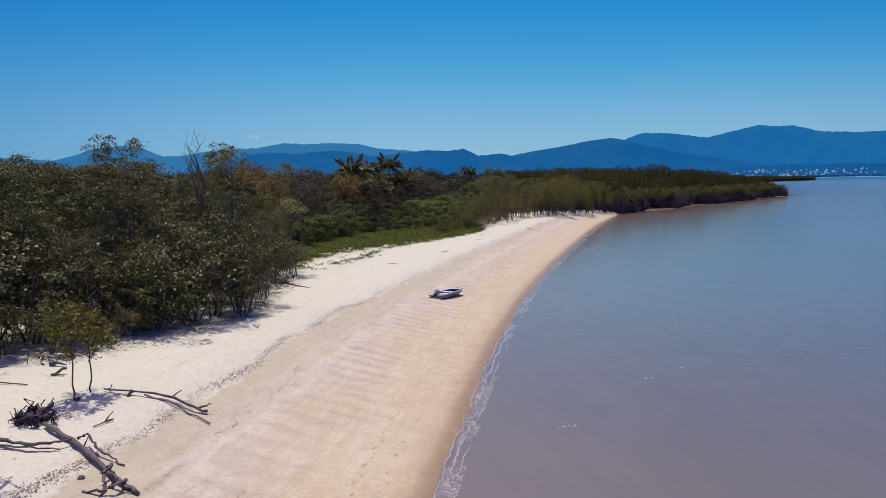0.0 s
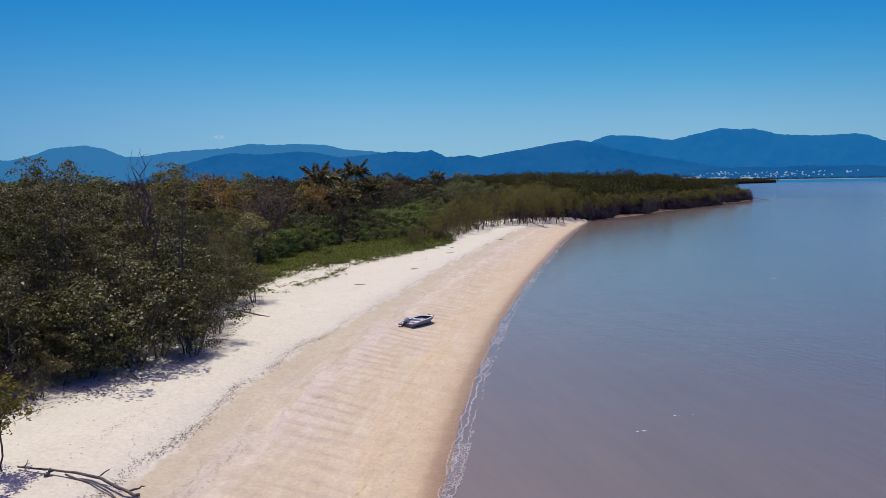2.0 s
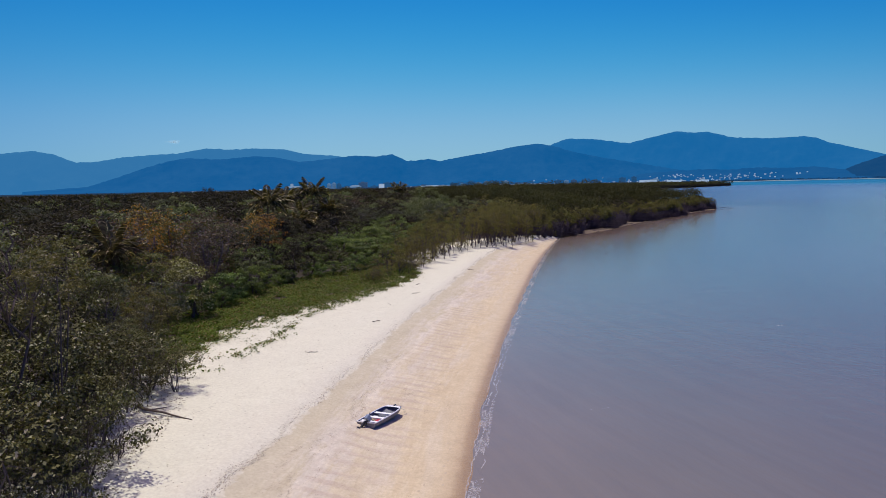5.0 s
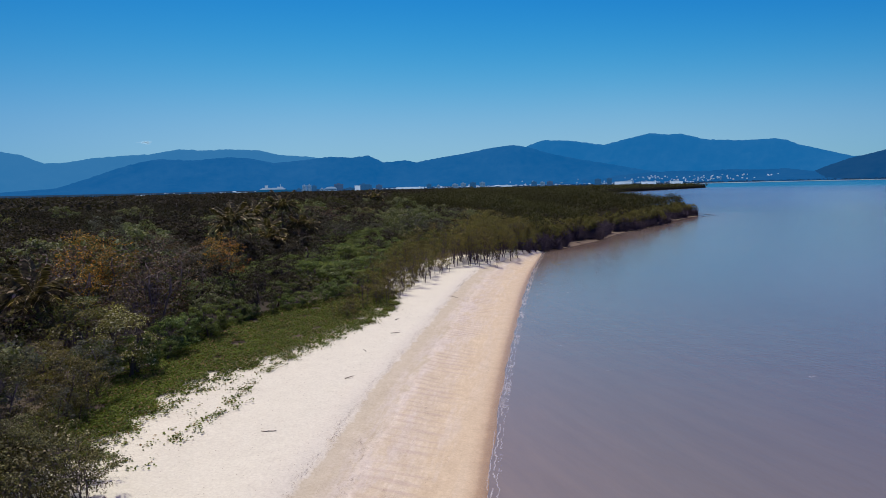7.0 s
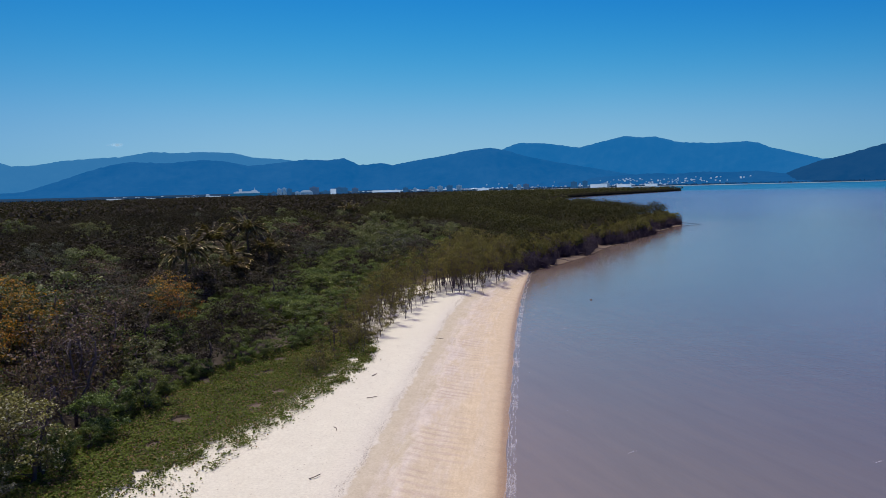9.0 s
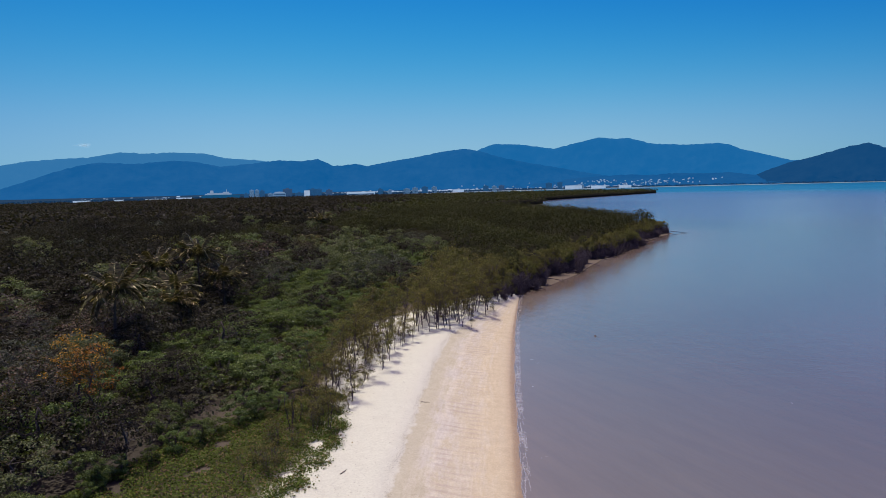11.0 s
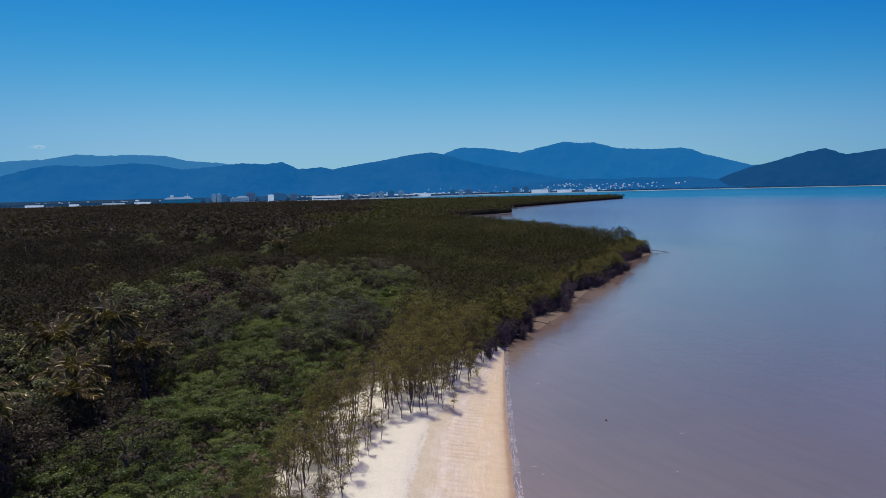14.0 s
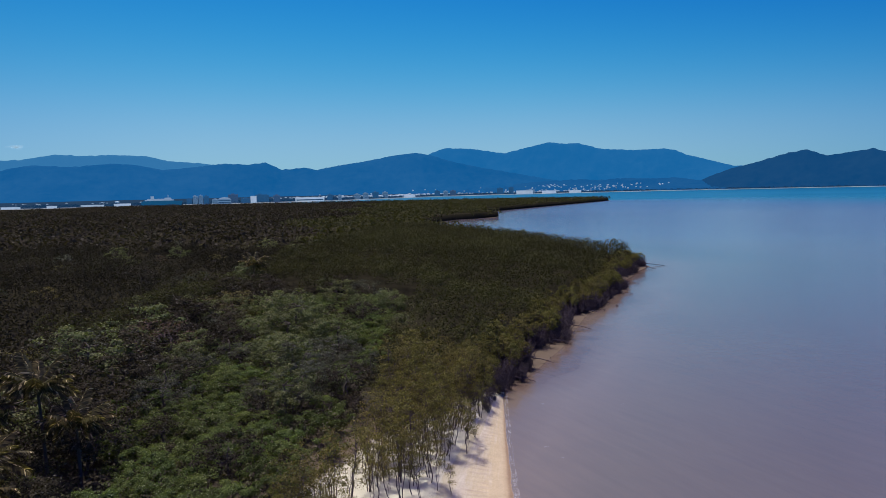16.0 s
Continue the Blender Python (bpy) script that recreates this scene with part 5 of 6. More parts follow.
def fallen_trunk():
    rng = np.random.default_rng(500)
    ob = thing("fallen_log", "large bleached driftwood trunk with dark root plate on sand", "driftwood")
    ob.location = (0.5, -31.5, ground_z(0.5, -31.5))
    base = Vector(ob.location)
    sh = lambda pts: [p - base for p in lay(pts)]
    t = Tubes()
    q = sh([(-2.1, -30.6, 0.10), (-0.83, -31.07, 0.13), (0.45, -31.54, 0.14), (1.86, -32.04, 0.14), (2.98, -32.41, 0.12), (3.58, -32.51, 0.08)])
    stem, rad = [], []
    for k in range(len(q) - 1):
        for j in range(4):
            stem.append(q[k].lerp(q[k + 1], j / 4) + Vector(rng.normal(0, 0.016, 3)))
            rad.append(float(np.interp(k + j / 4, [0, 1, 2.5, 4, 5], [0.055, 0.07, 0.085, 0.08, 0.055])) * rng.uniform(0.72, 1.22))
    t.limb(stem, rad, 10)
    part("trunk", t.mesh("driftwood_trunk_stem", DRIFTWOOD), ob)
    c = lay([(-2.5, -30.45, 0.16)])[0] - base
    for k in range(26):
        d = Vector(rng.normal(0, 1, 3))
        d.x -= 0.5
        d.z = abs(d.z) * 0.5 - 0.2
        d.normalize()
        r = Tubes()
        e = c + Vector((d.x * 0.62 - 0.15, d.y * 0.5 + 0.1, d.z * 0.2))
        m = r.wander(rng, c + d * 0.1, e, 0.065, 0.03, 0.9, 4, 6)
        for _ in range(4):
            r.wander(rng, m[rng.integers(2, 5)], e + Vector(rng.normal(0, 0.15, 3)), 0.03, 0.01, 0.9, 3, 5)
        part("root", r.mesh("driftwood_root", BARK_DARK), ob)
    for pts, r0, r1 in (([(-0.1, -31.35, 0.2), (-0.33, -31.9, 0.18), (-0.94, -32.12, 0.14), (-2.0, -32.12, 0.14), (-3.4, -32.1, 0.16)], 0.04, 0.09),
                        ([(0.14, -31.38, 0.25), (0.28, -31.14, 0.34), (0.73, -31.34, 0.26), (1.29, -31.41, 0.16), (1.95, -31.47, 0.05)], 0.06, 0.03),
                        ([(-0.03, -31.8, 0.05), (-0.86, -32.07, 0.06), (-1.72, -32.34, 0.05), (-3.0, -32.5, 0.04)], 0.025, 0.06),
                        ([(1.9, -32.05, 0.2), (2.15, -32.1, 0.34), (2.25, -32.5, 0.3), (2.6, -32.75, 0.14), (2.75, -33.1, 0.03)], 0.075, 0.04),
                        ([(2.8, -32.3, 0.2), (3.0, -32.75, 0.3), (2.7, -33.0, 0.16), (2.2, -33.1, 0.04)], 0.07, 0.045),
                        ([(2.3, -32.2, 0.2), (2.5, -32.5, 0.38), (2.95, -32.6, 0.3), (3.2, -32.5, 0.1)], 0.06, 0.04),
                        ([(0.5, -31.5, 0.22), (0.6, -31.35, 0.5)], 0.03, 0.01)):
        q, fine = sh(pts), []
        for a, e in zip(q, q[1:]):
            fine += [a.lerp(e, j / 4) + Vector(rng.normal(0, 0.022, 3)) for j in range(4)]
        fine.append(q[-1])
        b = Tubes()
        b.limb(fine, [0.75 * (r0 + (r1 - r0) * k / (len(fine) - 1)) * rng.uniform(0.75, 1.2) for k in range(len(fine))], 7)
        part("branch", b.mesh("driftwood_log_branch", DRIFTWOOD), ob)


def driftwood_branch(label, limbs, mat=None):
    """A stray branch lying on the sand, from its limbs' courses and end thicknesses."""
    x0, y0, _ = limbs[0][0][0]
    ob = thing("driftwood_branch", label, "driftwood", "driftwood on the sand", at=(x0, y0, ground_z(x0, y0)))
    base = Vector(ob.location)
    t = Tubes()
    rng = np.random.default_rng(int(abs(x0 * 31 + y0 * 17)) + 5)
    for pts, r0, r1 in limbs:
        q = [p - base for p in lay(pts)]
        fine = []
        for a, b in zip(q, q[1:]):
            fine += [a, a.lerp(b, 0.5) + Vector(rng.normal(0, 0.025, 3))]
        fine.append(q[-1])
        t.limb(fine, [max(0.006, (r0 + (r1 - r0) * k / (len(fine) - 1)) * rng.uniform(0.88, 1.12)) for k in range(len(fine))], 7)
    part("limb", t.mesh("driftwood_limb", mat or DRIFTWOOD), ob)


fallen_trunk()
driftwood_branch("long forked driftwood branch bleached grey on dry sand",
                 [([(-3.17, -27.28, 0.08), (-2.0, -27.2, 0.14), (-1.04, -27.15, 0.17), (-0.2, -27.05, 0.17), (0.5, -27.1, 0.13), (0.85, -27.1, 0.1), (1.18, -27.05, 0.08)], 0.03, 0.055),
                  ([(-0.3, -27.08, 0.18), (-0.15, -26.95, 0.34), (0.0, -26.9, 0.46)], 0.03, 0.012), ([(0.8, -27.1, 0.1), (1.1, -26.95, 0.22), (1.25, -26.9, 0.3)], 0.04, 0.015),
                  ([(-1.9, -27.22, 0.16), (-1.95, -27.3, 0.08), (-2.0, -27.4, 0.02)], 0.08, 0.055), ([(-3.0, -27.26, 0.1), (-2.9, -27.15, 0.26)], 0.02, 0.01),
                  ([(-1.4, -27.2, 0.08), (-0.4, -27.25, 0.06), (0.4, -27.35, 0.05), (1.1, -27.5, 0.04), (1.85, -27.75, 0.03)], 0.03, 0.022)])
driftwood_branch("small forked driftwood stick on sand", [([(-0.62, -30.12, 0.03), (-0.58, -29.75, 0.05), (-0.5, -29.45, 0.06)], 0.02, 0.03), ([(-0.58, -29.7, 0.06), (-0.75, -29.2, 0.2)], 0.03, 0.015)])
driftwood_branch("weathered wedge of driftwood on sand", [([(-7.7, -25.64, 0.04), (-7.45, -25.55, 0.12), (-7.1, -25.4, 0.02)], 0.11, 0.015)], DEADWOOD)
driftwood_branch("short driftwood stick propped on sand", [([(-6.5, -26.66, 0.03), (-6.38, -26.4, 0.10), (-6.25, -26.15, 0.18)], 0.05, 0.06), ([(-6.45, -26.6, 0.04), (-6.0, -26.5, 0.02)], 0.03, 0.015)], DEADWOOD)
driftwood_branch("long low driftwood branch by the trees", [([(-8.2, -28.5, 0.05), (-7.2, -28.2, 0.07), (-6.2, -27.9, 0.03)], 0.035, 0.02)])
driftwood_branch("thin upright stick in the sand", [([(-8.7, -25.9, -0.1), (-8.65, -25.85, 0.5)], 0.025, 0.015)], DEADWOOD)
driftwood_branch("dark driftwood branch lying by the shrubs", [([(-12.2, -3.6, 0.12), (-11.0, -3.9, 0.12), (-9.8, -4.1, 0.08), (-8.5, -4.3, 0.03)], 0.09, 0.03), ([(-11.3, -3.8, 0.1), (-10.4, -3.4, 0.25)], 0.04, 0.015)], DEADWOOD)
driftwood_branch("reddish driftwood branch under the trees", [([(-8.6, -17.6, 0.5), (-7.4, -18.1, 0.35), (-6.3, -18.6, 0.1)], 0.07, 0.03)], DEADWOOD)
for y, out, ln, a in ((137, 1.0, 2.6, 0.1), (149, 1.4, 3.4, -0.2), (163, 1.0, 3.6, 0.15), (178, 1.6, 4.2, -0.15), (196, 1.2, 3.8, 0.1), (226, 1.0, 5.0, -0.1), (247, 2.0, 6.0, 0.1), (264, 1.4, 6.5, -0.05), (284, 2.0, 7.0, 0.15), (294, 3.0, 7.0, -0.2)):
    x = float(stem_x(y)) - 0.6
    bow = [(x, y, 0.9), (x + out + ln * 0.35, y + a * ln * 0.3, 0.75), (x + out + ln * 0.7, y + a * ln * 0.7, 0.55), (x + out + ln, y + a * ln, 0.35)]
    fork = [bow[1], (x + out + ln * 0.6, y - 0.25 * ln, 0.8), (x + out + ln * 0.8, y - 0.4 * ln, 0.6)]
    driftwood_branch("dark mangrove branch fallen into the shallows", [(bow, 0.10, 0.03), (fork, 0.06, 0.02)], BARK_DARK)
for x, y, a in ((-8.85, 37.4, 0.4), (-8.67, 10.2, 0.2), (-10.5, 44.0, 1.2), (-9.4, 30.0, 2.0), (-7.6, 61.0, 0.3), (-7.9, 22.0, 0.9)):
    driftwood_branch("small dark stick on pale sand", [([(x - 0.45 * math.cos(a), y - 0.45 * math.sin(a), 0.03), (x, y, 0.06), (x + 0.45 * math.cos(a + 0.3), y + 0.45 * math.sin(a + 0.3), 0.04)], 0.035, 0.02)], DEADWOOD)


def stone(x, y, r, seed, label):
    bm = bmesh.new()
    bmesh.ops.create_icosphere(bm, subdivisions=2, radius=r)
    for q in bm.verts:
        q.co *= 1 + 0.3 * noise.noise(q.co / r * 1.3 + Vector((seed, 0, 0)))
        q.co.z *= 0.7
    me = bpy.data.meshes.new("stone")
    bm.to_mesh(me)
    bm.free()
    me.materials.append(DEADWOOD)
    ob = new("stone", me)
    ob.location = (x, y, max(ground_z(x, y), 0) + r * 0.4)
    tagged(ob, label, "stone")


stone(1.6, -32.6, 0.10, 1, "small dark stone on the sand")
stone(-3.2, -28.4, 0.1, 2, "small dark stone on the sand")
stone(10.7, 95.1, 0.15, 3, "dark rock breaking the water's surface")


# ---- the boat ----
ALLOY = plain("painted_alloy", (0.15, 0.145, 0.165), (0.23, 0.22, 0.245), 3, 0.5, 0.1)
ALLOY_IN = plain("boat_inside", (0.07, 0.075, 0.10), (0.13, 0.14, 0.17), 4, 0.6, 0.1)
RAIL = plain("grey_rail", (0.64, 0.62, 0.63), (0.76, 0.74, 0.75), 3, 0.45)
WHITE = plain("white_paint", (0.78, 0.77, 0.76), (0.86, 0.85, 0.84), 3, 0.5)
BLACK = plain("black_plastic", (0.012, 0.012, 0.015), (0.03, 0.03, 0.035), 6, 0.5)
COWL = plain("cowl_paint", (0.20, 0.24, 0.32), (0.30, 0.34, 0.42), 5, 0.3)
RED = plain("red_plastic", (0.42, 0.02, 0.03), (0.58, 0.04, 0.05), 6, 0.4)
ROPE = plain("rope", (0.35, 0.30, 0.22), (0.55, 0.48, 0.38), 30, 0.9)


def rounded_box(name, size, mat, bevel=0.02, seg=2):
    bm = bmesh.new()
    bmesh.ops.create_cube(bm, size=1.0)
    bmesh.ops.scale(bm, vec=size, verts=bm.verts)
    bmesh.ops.bevel(bm, geom=bm.edges[:], offset=bevel, segments=seg, affect="EDGES", profile=0.6)
    me = bpy.data.meshes.new(name)
    bm.to_mesh(me)
    bm.free()
    me.materials.append(mat)
    return me


def dinghy(x, y, bearing):
    ob = thing("dinghy", "small grey aluminium dinghy beached on rippled sand", "boat", at=(x, y, ground_z(x, y) - 0.04))
    ob.rotation_euler = (radians(1), radians(-3), -radians(bearing))
    ob.scale = (0.95, 0.8, 0.85)
    L = 3.4
    st = np.linspace(0, 1, 15)
    half = lambda s: 0.66 * (1 - max(0, (s - 0.5) / 0.5) ** 3.2 * 0.3) * (0.93 + 0.07 * min(1, s / 0.3))
    rim = lambda s: 0.40 + 0.05 * s ** 2.2
    keel = lambda s: 0.02 + 0.24 * max(0, (s - 0.7) / 0.3) ** 2.2

    def shell(inset, floor):
        rows = []
        for s in st:
            w, r, k = half(s) - inset, rim(s), keel(s) + floor
            yy = -L / 2 + inset + (L - 2 * inset) * s
            prof = [(-w, r), (-w * 0.96, k + (r - k) * 0.45), (-w * 0.82, k + 0.07 + floor * 0.2), (-w * 0.4, k + 0.025), (0, k), (w * 0.4, k + 0.025), (w * 0.82, k + 0.07 + floor * 0.2), (w * 0.96, k + (r - k) * 0.45), (w, r)]
            rows.append([(a, yy, b) for a, b in prof])
        return np.array(rows)

    outer, inside = shell(0, 0), shell(0.035, 0.05)
    hull = part("hull", grid_mesh("hull", outer, ALLOY), ob, "grey pressed aluminium hull")
    part("inner_skin", grid_mesh("inner_skin", inside[:, ::-1], ALLOY_IN), ob, "dark grey inside skin")
    # transom
    prof = outer[0]
    tv = [tuple(p) for p in prof] + [(a, b + 0.05, c) for a, b, c in prof]
    n = len(prof)
    tf = [tuple(range(n)), tuple(reversed(range(n, 2 * n)))] + [(k, k + 1, n + k + 1, n + k) for k in range(n - 1)] + [(n - 1, 0, n, 2 * n - 1)]
    part("transom", mesh_of("transom", tv, tf, ALLOY), ob)
    prof = outer[-1]
    tv = [tuple(p) for p in prof] + [(a, b - 0.03, c) for a, b, c in prof]
    part("bow_plate", mesh_of("bow_plate", tv, [tuple(reversed(f)) for f in tf], ALLOY), ob)
    g = Tubes()
    loop = [tuple(outer[k, 0] + (0, 0, 0.01)) for k in range(15)] + [tuple(outer[k, 8] + (0, 0, 0.01)) for k in reversed(range(15))]
    g.limb(loop + [loop[0]], [0.042] * (len(loop) + 1), 7)
    part("gunwale", g.mesh("gunwale", RAIL), ob, "pale rounded gunwale rail")
    for s, wide in ((0.13, 0.24), (0.36, 0.27), (0.61, 0.25)):
        b = part("thwart", rounded_box("thwart", (2 * half(s) - 0.09, wide, 0.05), WHITE, 0.015), ob, "white bench seat")
        b.location = (0, -L / 2 + L * s, rim(s) - 0.055)
        for side in (-1, 1):
            c = part("thwart_bracket", rounded_box("thwart_bracket", (0.03, wide * 0.8, 0.18), ALLOY_IN, 0.008, 1), ob)
            c.location = (side * (half(s) - 0.2), -L / 2 + L * s, rim(s) - 0.22)
    # foredeck
    dv, df = [], []
    for k in range(13, 15):
        w, r = half(st[k]) - 0.02, rim(st[k])
        yy = -L / 2 + L * st[k]
        dv += [(-w, yy, r + 0.012), (0, yy, r + 0.04), (w, yy, r + 0.012), (-w, yy, r - 0.02), (0, yy, r + 0.01), (w, yy, r - 0.02)]
    for a, b in ((0, 1), (1, 2)):
        df += [(a, b, b + 6, a + 6), (a + 3, a + 9, b + 9, b + 3)]
    df.append((0, 3, 4, 1))
    df.append((1, 4, 5, 2))
    part("foredeck", mesh_of("foredeck", dv, df, WHITE), ob, "white foredeck")
    k = part("keel", rounded_box("keel", (0.04, L * 0.72, 0.05), ALLOY, 0.01), ob)
    k.location = (0, -0.4, 0.01)
    part("rowlock", rounded_box("rowlock", (0.04, 0.09, 0.08), BLACK, 0.012), ob).location = (half(0.45) - 0.01, -L / 2 + L * 0.45, rim(0.45) + 0.05)
    part("rowlock", rounded_box("rowlock", (0.04, 0.09, 0.08), BLACK, 0.012), ob).location = (-half(0.45) + 0.01, -L / 2 + L * 0.45, rim(0.45) + 0.05)
    # outboard, tilted up
    motor = part("outboard_motor", rounded_box("clamp", (0.2, 0.12, 0.22), BLACK, 0.02), ob, "tilted outboard motor with grey-blue cowling")
    motor.location, motor.rotation_euler = (0.05, -L / 2 - 0.03, 0.42), (radians(-52), 0, radians(-14))
    c = part("cowling", rounded_box("cowling", (0.27, 0.40, 0.34), COWL, 0.09, 3), motor, "grey-blue cowling")
    c.location = (0, -0.06, 0.3)
    lg = part("leg", rounded_box("leg", (0.10, 0.16, 0.75), BLACK, 0.03), motor, "dark drive leg")
    lg.location = (0, -0.1, -0.34)
    gc = part("gearcase", rounded_box("gearcase", (0.10, 0.34, 0.11), BLACK, 0.045, 2), motor)
    gc.location = (0, -0.12, -0.72)
    cp = part("cavitation_plate", rounded_box("cavitation_plate", (0.2, 0.34, 0.02), BLACK, 0.008), motor)
    cp.location = (0, -0.16, -0.56)
    pr = Tubes()
    for k in range(3):
        a = math.tau * k / 3
        pr.limb([(0, -0.31, -0.72), (0.05 * math.cos(a), -0.31, -0.72 + 0.05 * math.sin(a)), (0.11 * math.cos(a + 0.3), -0.32, -0.72 + 0.11 * math.sin(a + 0.3))], [0.015, 0.035, 0.012], 5)
    part("propeller", pr.mesh("propeller", ALLOY), motor)
    tl = Tubes()
    tl.limb([(0, 0.05, 0.16), (0.02, 0.35, 0.2), (0.03, 0.6, 0.22)], [0.02, 0.018, 0.024], 6)
    part("tiller", tl.mesh("tiller", BLACK), motor)
    tk = part("fuel_tank", rounded_box("fuel_tank", (0.26, 0.44, 0.22), RED, 0.05, 3), ob, "red plastic fuel tank")
    tk.location = (0.28, -0.85, 0.2)
    bk = part("bucket", rounded_box("bucket", (0.34, 0.26, 0.2), WHITE, 0.05, 3), ob)
    bk.location = (-0.3, -0.15, 0.2)
    rl = part("bow_roller", rounded_box("bow_roller", (0.09, 0.22, 0.09), BLACK, 0.025), ob, "black bow roller")
    rl.location = (0, L / 2 + 0.04, 0.50)
    # painter and anchor on the sand
    an = Tubes()
    an.limb([(0, L / 2 + 0.1, 0.48), (0.12, L / 2 + 0.35, 0.25), (0.25, L / 2 + 0.55, 0.10), (0.5, L / 2 + 0.5, 0.09), (0.62, L / 2 + 0.3, 0.08), (0.55, L / 2 + 0.1, 0.08)], [0.012] * 6, 5)
    part("painter", an.mesh("painter", ROPE), ob, "pale mooring rope")


dinghy(0.15, 0.10, 16)
# ---- the town across the inlet ----
def polar(az, r, z=0.0):
    return Vector((5 + r * math.sin(radians(az)), -5 + r * math.cos(radians(az)), z))


# distance of the far strand by bearing
shore_r = table((-64, 2400), (-30, 2300), (-20, 2280), (-12, 2400), (-5, 2950), (0, 3150), (8, 3350), (14, 3500), (22, 3600), (30, 3650), (42, 3700))


def far_shore():
    """The flat shore at the foot of the hills, with its pale strand."""
    az = np.arange(-64, 42, 0.5)
    edge = shore_r(az)
    rows = []
    for d, z in ((-6, -0.5), (0, 0.3), (25, 2.2), (60, 3.0), (300, 5.0), (1100, 12.0), (1900, 16.0)):
        rows.append([polar(a, e + d, z) for a, e in zip(az, edge)])
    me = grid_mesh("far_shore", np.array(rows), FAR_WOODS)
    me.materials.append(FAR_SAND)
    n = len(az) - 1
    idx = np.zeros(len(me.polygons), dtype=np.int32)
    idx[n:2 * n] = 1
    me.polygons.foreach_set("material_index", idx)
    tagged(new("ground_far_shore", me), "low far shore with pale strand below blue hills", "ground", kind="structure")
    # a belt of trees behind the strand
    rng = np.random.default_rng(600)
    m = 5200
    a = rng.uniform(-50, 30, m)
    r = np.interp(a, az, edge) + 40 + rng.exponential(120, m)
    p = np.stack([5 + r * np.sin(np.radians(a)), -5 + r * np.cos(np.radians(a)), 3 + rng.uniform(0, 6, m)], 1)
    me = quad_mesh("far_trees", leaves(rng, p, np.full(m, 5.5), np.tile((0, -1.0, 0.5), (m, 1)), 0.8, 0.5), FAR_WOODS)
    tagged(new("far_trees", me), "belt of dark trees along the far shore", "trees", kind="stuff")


# a bluish glow in all of these paints the haze over the far shore
FAR_WOODS = hazed_mat("far_woods", (0.010, 0.055, 0.15), 0.6, (0.02, 0.03, 0.015))
FAR_SAND = hazed_mat("far_strand", (0.25, 0.36, 0.50), 0.45, (0.5, 0.45, 0.38))
FAR_WALL = hazed_mat("far_pale_wall", (0.14, 0.27, 0.46), 0.55, (0.6, 0.6, 0.6))
FAR_WHITE = hazed_mat("far_white_wall", (0.30, 0.44, 0.63), 0.55, (0.75, 0.75, 0.75))
# the white sheds glow more, glints of sun put into their walls
FAR_BRIGHT = hazed_mat("far_bright_wall", (0.46, 0.60, 0.78), 0.6, (0.85, 0.85, 0.85))
FAR_DARK = hazed_mat("far_dark_wall", (0.022, 0.105, 0.265), 0.72, (0.10, 0.11, 0.13))
FAR_BROWN = hazed_mat("far_brown_wall", (0.045, 0.10, 0.225), 0.7, (0.22, 0.15, 0.12))
FAR_GLASS = hazed_mat("far_window", (0.02, 0.085, 0.20), 0.65, (0.04, 0.05, 0.07))
FAR_TEAL = hazed_mat("far_teal_hull", (0.010, 0.10, 0.235), 0.7, (0.04, 0.13, 0.22))


def box(x0, x1, y0, y1, z0, z1):
    v = [(x, y, z) for x in (x0, x1) for y in (y0, y1) for z in (z0, z1)]
    f = [(0, 1, 3, 2), (4, 6, 7, 5), (0, 4, 5, 1), (2, 3, 7, 6), (0, 2, 6, 4), (1, 5, 7, 3)]
    return v, f


def building(az, r, wide, deep, high, wall, label, floors=0, name="apartment_tower", dome=False, category="building"):
    """A far block: walls, a roof slab with plant room, and a row of windows for each storey."""
    p = polar(az, r, 2.5)
    ob = thing(name, label, category, at=p, turn=-radians(az))
    w, d = wide / 2, deep / 2
    part("wall", mesh_of("wall", *box(-w, w, -d, d, -1, high), wall), ob)
    if dome:
        v, f = [], []
        for k in range(7):
            a = math.pi * k / 6
            v += [(-w * 0.9 * math.cos(a), -d, high + wide * 0.13 * math.sin(a)), (-w * 0.9 * math.cos(a), d, high + wide * 0.13 * math.sin(a))]
            if k:
                f.append((2 * k - 2, 2 * k - 1, 2 * k + 1, 2 * k))
        f.append(tuple(range(0, 14, 2)))
        part("roof", mesh_of("roof", v, f, FAR_WHITE), ob)
    else:
        v, f = box(-w - 0.6, w + 0.6, -d - 0.6, d + 0.6, high, high + 1.0)
        v2, f2 = box(-w * 0.4, w * 0.3, -d * 0.5, d * 0.5, high + 1.0, high + 4.0 if floors > 4 else high + 1.4)
        part("roof", mesh_of("roof", v + v2, f + [tuple(k + 8 for k in q) for q in f2], wall if floors else FAR_WHITE), ob)
    for k in range(floors):
        z = 2 + k * (high - 2) / floors
        part("window_strip", mesh_of("window_strip", *box(-w * 0.92, w * 0.92, -d - 0.5, -d - 0.1, z, z + (high - 2) / floors * 0.4), FAR_GLASS), ob)


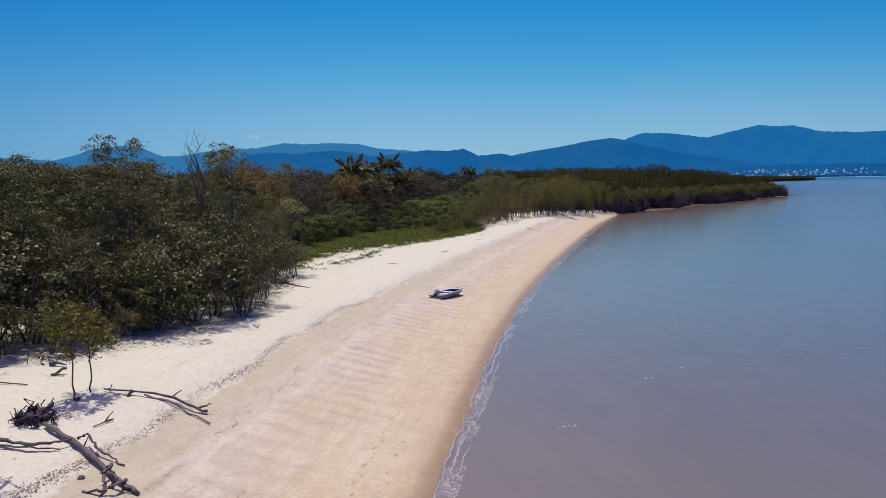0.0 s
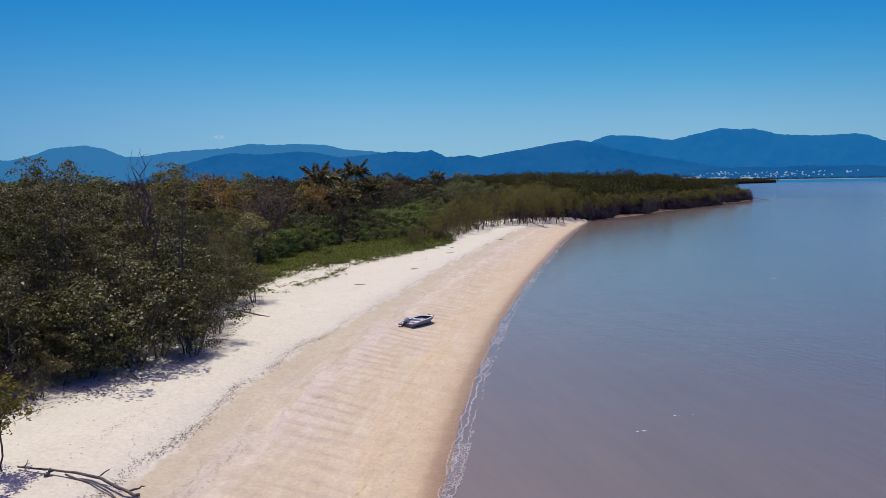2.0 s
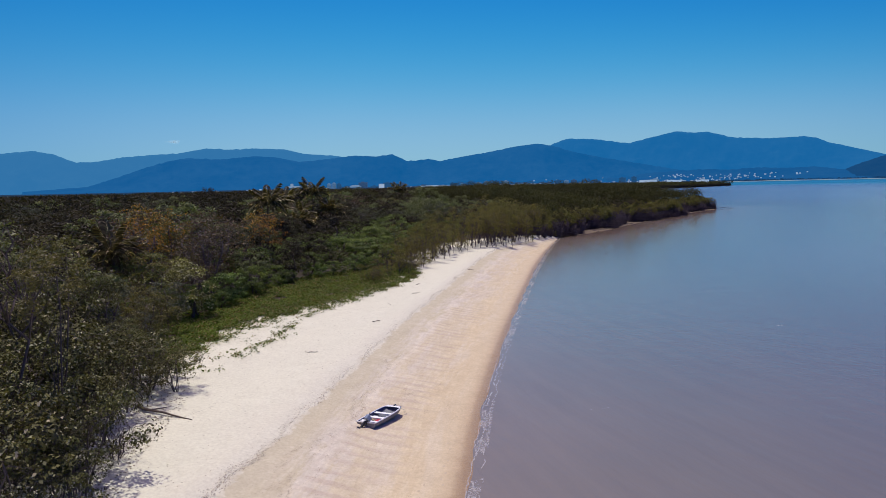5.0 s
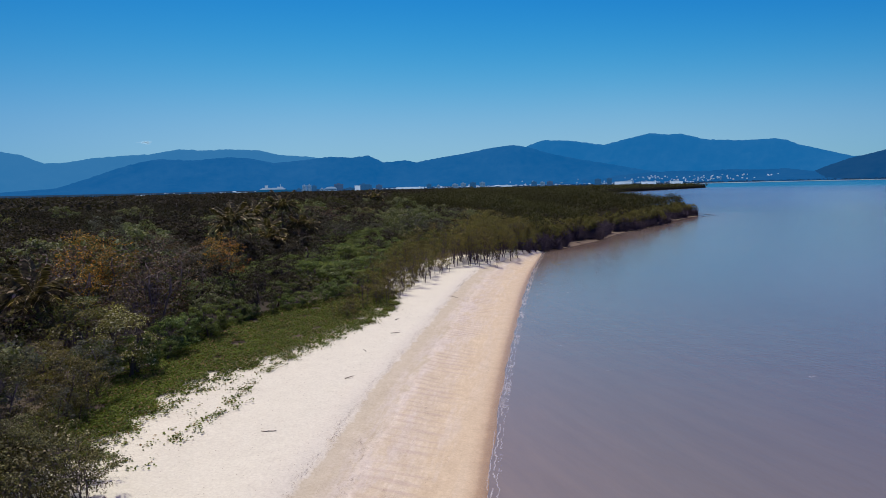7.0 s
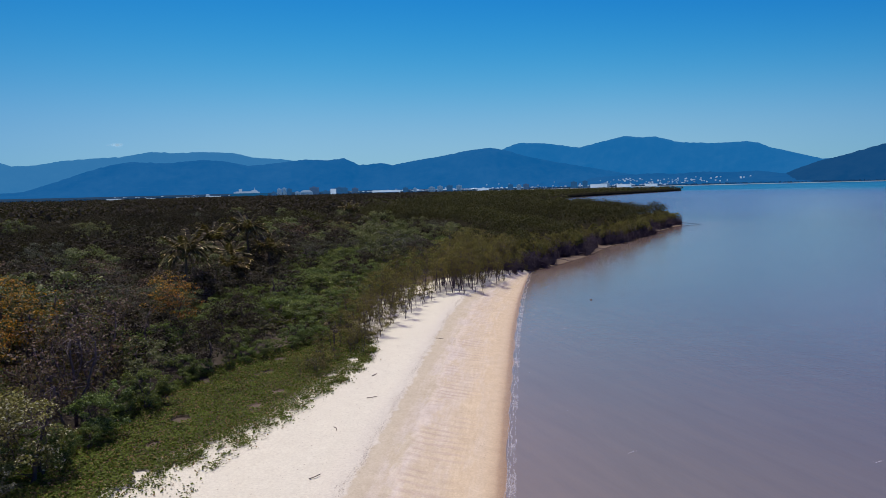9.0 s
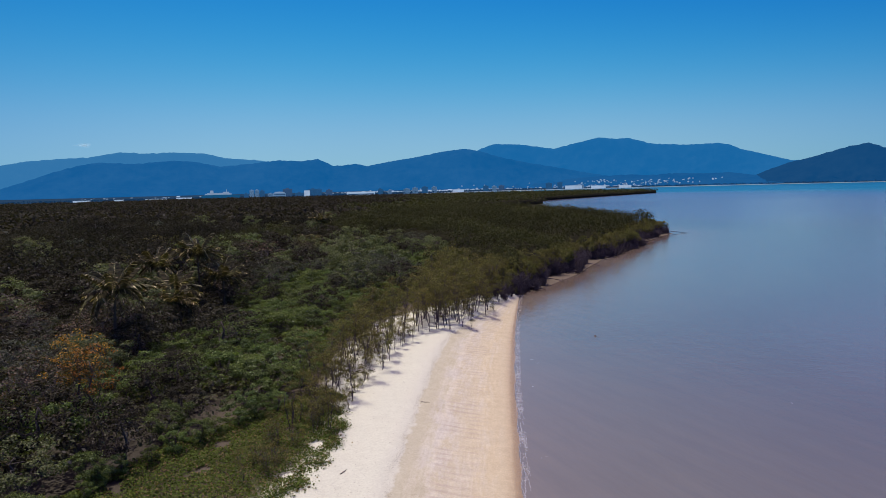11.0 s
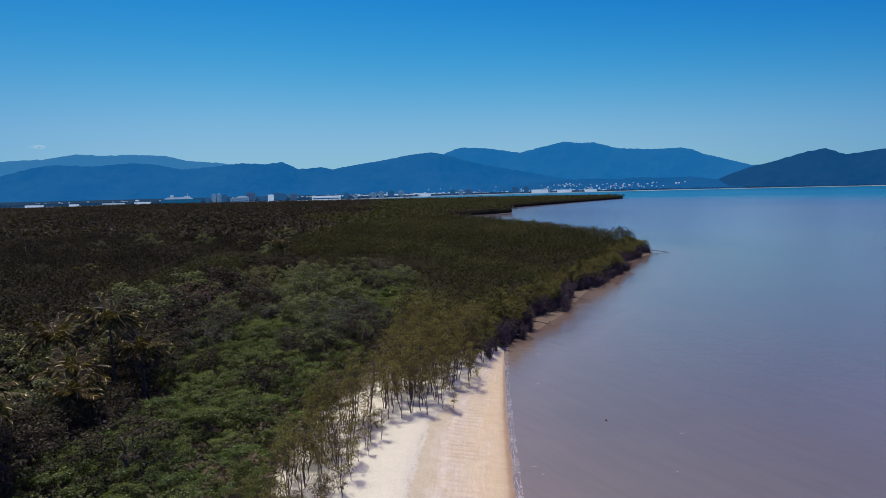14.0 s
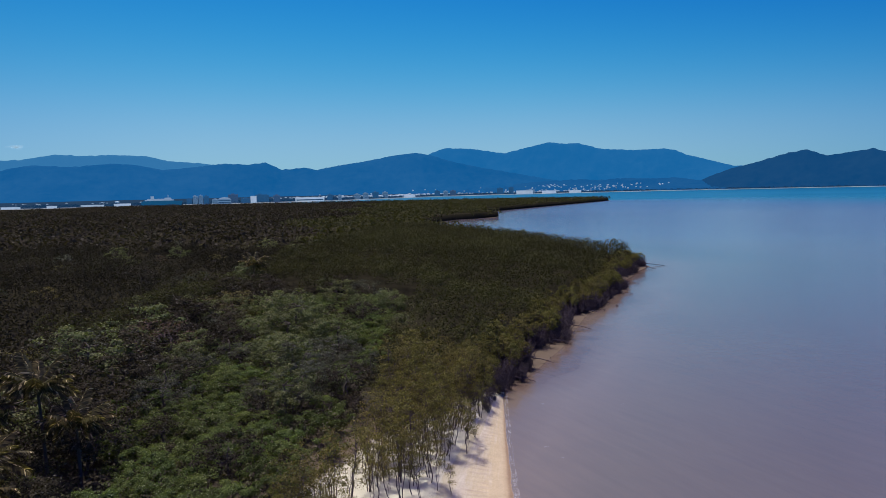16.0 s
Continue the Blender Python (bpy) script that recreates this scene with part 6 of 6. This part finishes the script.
def town():
    rng = np.random.default_rng(610)
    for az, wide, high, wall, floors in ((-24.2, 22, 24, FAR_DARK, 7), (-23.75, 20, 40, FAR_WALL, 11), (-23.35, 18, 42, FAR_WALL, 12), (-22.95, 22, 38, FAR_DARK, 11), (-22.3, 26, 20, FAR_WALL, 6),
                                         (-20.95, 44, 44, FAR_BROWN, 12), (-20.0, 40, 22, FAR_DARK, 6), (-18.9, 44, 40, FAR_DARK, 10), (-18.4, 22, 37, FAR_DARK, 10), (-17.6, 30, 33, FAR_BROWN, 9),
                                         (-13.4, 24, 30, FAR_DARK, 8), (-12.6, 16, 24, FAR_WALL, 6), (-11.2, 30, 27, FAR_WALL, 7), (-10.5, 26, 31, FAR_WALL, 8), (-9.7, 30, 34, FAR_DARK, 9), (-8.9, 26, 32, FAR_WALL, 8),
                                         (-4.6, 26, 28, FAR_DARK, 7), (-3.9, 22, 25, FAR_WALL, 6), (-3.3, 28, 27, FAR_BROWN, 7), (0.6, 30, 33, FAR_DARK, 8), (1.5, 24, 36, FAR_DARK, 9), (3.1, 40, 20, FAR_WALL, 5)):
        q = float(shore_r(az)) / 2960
        building(az, float(shore_r(az)) + 20 + rng.uniform(0, 60), wide * 0.9 * q, 20 * q, high * 0.78 * q, wall, "multi-storey building on the far waterfront, blue-grey with haze", floors)
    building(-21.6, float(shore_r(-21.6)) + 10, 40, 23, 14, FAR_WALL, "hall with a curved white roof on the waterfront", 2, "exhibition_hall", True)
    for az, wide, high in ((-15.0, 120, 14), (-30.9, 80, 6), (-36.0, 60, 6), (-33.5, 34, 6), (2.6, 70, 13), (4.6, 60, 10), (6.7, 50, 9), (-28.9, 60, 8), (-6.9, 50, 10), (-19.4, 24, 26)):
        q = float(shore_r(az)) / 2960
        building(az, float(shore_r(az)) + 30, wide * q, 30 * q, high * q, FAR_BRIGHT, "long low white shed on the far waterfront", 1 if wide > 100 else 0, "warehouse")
    # houses on the lower slopes
    v, f = box(-9, 9, -6, 6, -4, 6)
    wall = mesh_of("house_wall", v, f, FAR_WALL)
    rv = [(-10, -7, 6), (10, -7, 6), (10, 7, 6), (-10, 7, 6), (-10, 0, 10), (10, 0, 10)]
    roofs = [mesh_of("house_roof", rv, [(0, 1, 5, 4), (2, 3, 4, 5), (0, 4, 3), (1, 2, 5)], m) for m in (FAR_WHITE, FAR_BRIGHT, FAR_WALL, FAR_BROWN)]
    jv, jf = [], []
    for k in range(640):
        az = rng.choice([rng.normal(-7, 3.2), rng.normal(-11, 5), rng.uniform(-36, 14), rng.normal(6, 3)])
        az = min(max(az, -38), 16)
        up = abs(rng.normal(0, 0.24))
        r = max(float(shore_r(az)) + 120, 3280 + max(0, az + 8) * 20 + up * 750 - 900 * max(0, 0.5 - up) * (az < -6))
        p = polar(az, r)
        hits = [h.ray_cast(Vector((p.x, p.y, 900)), Vector((0, 0, -1)))[0] for h in (TOWN_HILL, FOOT_HILL)]
        p.z = max([6.0] + [h.z for h in hits if h]) + 1.5
        if p.z > 44:
            continue
        s = rng.uniform(0.2, 0.42) * (1.6 if rng.random() < 0.1 else 1)
        turn = rng.uniform(-0.8, 0.8) - radians(az)
        if k % 9 < 2:
            ob = thing("house", "small pale house on the far wooded slope", "house", "houses of the far town", at=p, turn=turn, size=s)
            part("wall", wall, ob)
            part("roof", roofs[rng.integers(0, 4)], ob)
        else:
            m = Matrix.LocRotScale(p, Euler((0, 0, turn)), (s, s, s))
            b = len(jv)
            jv += [m @ Vector(q) for q in v + rv]
            jf += [tuple(b + i for i in q) for q in f] + [tuple(b + 8 + i for i in q) for q in ((0, 1, 5, 4), (2, 3, 4, 5), (0, 4, 3), (1, 2, 5))]
    tagged(new("far_houses", mesh_of("far_houses", jv, jf, FAR_WHITE)), "scattered tiny white houses of the far town", "houses", kind="stuff")


def ship():
    """A cruise ship at the quay: teal hull, white decks, a funnel."""
    ob = thing("cruise_ship", "moored cruise ship with teal hull and white upper decks", "ship", at=polar(-26.2, 2210, 0), turn=radians(26.2), size=0.78)
    L = 140
    v, f = [], []
    for k in range(9):
        s = k / 8
        x = -L / 2 + L * s
        w = 12 * (1 - max(0, (s - 0.75) / 0.25) ** 2 * 0.9)
        fl = 6 * max(0, (s - 0.8) / 0.2)
        v += [(x, -w * 0.8, -2), (x + fl, -w, 17 + 2 * s), (x + fl, w, 17 + 2 * s), (x, w * 0.8, -2)]
        if k:
            b = 4 * (k - 1)
            f += [(b + j, b + j + 1, b + 5 + j, b + 4 + j) for j in range(3)]
    f += [(0, 1, 2, 3), (35, 34, 33, 32)]
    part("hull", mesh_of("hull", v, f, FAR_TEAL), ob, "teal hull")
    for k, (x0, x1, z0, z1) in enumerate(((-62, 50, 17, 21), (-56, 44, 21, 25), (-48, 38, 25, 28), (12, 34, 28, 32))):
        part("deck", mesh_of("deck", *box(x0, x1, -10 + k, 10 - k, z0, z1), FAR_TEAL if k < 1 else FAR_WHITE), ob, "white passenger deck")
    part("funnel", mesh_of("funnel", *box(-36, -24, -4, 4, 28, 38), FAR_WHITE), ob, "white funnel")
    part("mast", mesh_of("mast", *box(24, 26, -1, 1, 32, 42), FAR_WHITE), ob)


far_shore()
town()
ship()


def small_cloud():
    """One thin wisp over the far range, its sunlit paleness given by emission."""
    rng = np.random.default_rng(700)
    n = Nodes("cloud_wisp")
    em, clear, m = n.add("Emission"), n.add("BsdfTransparent"), n.add("MixShader")
    em.inputs["Color"].default_value = (0.42, 0.62, 0.80, 1)
    m.inputs[0].default_value = 0.09
    n.link(clear.outputs[0], m.inputs[1])
    n.link(em.outputs[0], m.inputs[2])
    n.link(m.outputs[0], n.out.inputs["Surface"])
    c = polar(-35.6, 4700, 4700 * math.tan(radians(3.75)) + 22)
    bm = bmesh.new()
    for k in range(9):
        q = Matrix.Translation(c + Vector((rng.normal(0, 26), rng.normal(0, 8), rng.normal(0, 4)))) @ Matrix.Diagonal((rng.uniform(18, 38), 10, rng.uniform(3, 8), 1))
        bmesh.ops.create_icosphere(bm, subdivisions=2, radius=1.0, matrix=q)
    me = bpy.data.meshes.new("cloud")
    bm.to_mesh(me)
    bm.free()
    me.materials.append(n.mat)
    tagged(new("backdrop_cloud", me), "small thin white cloud over the far range", "cloud", kind="structure")


small_cloud()
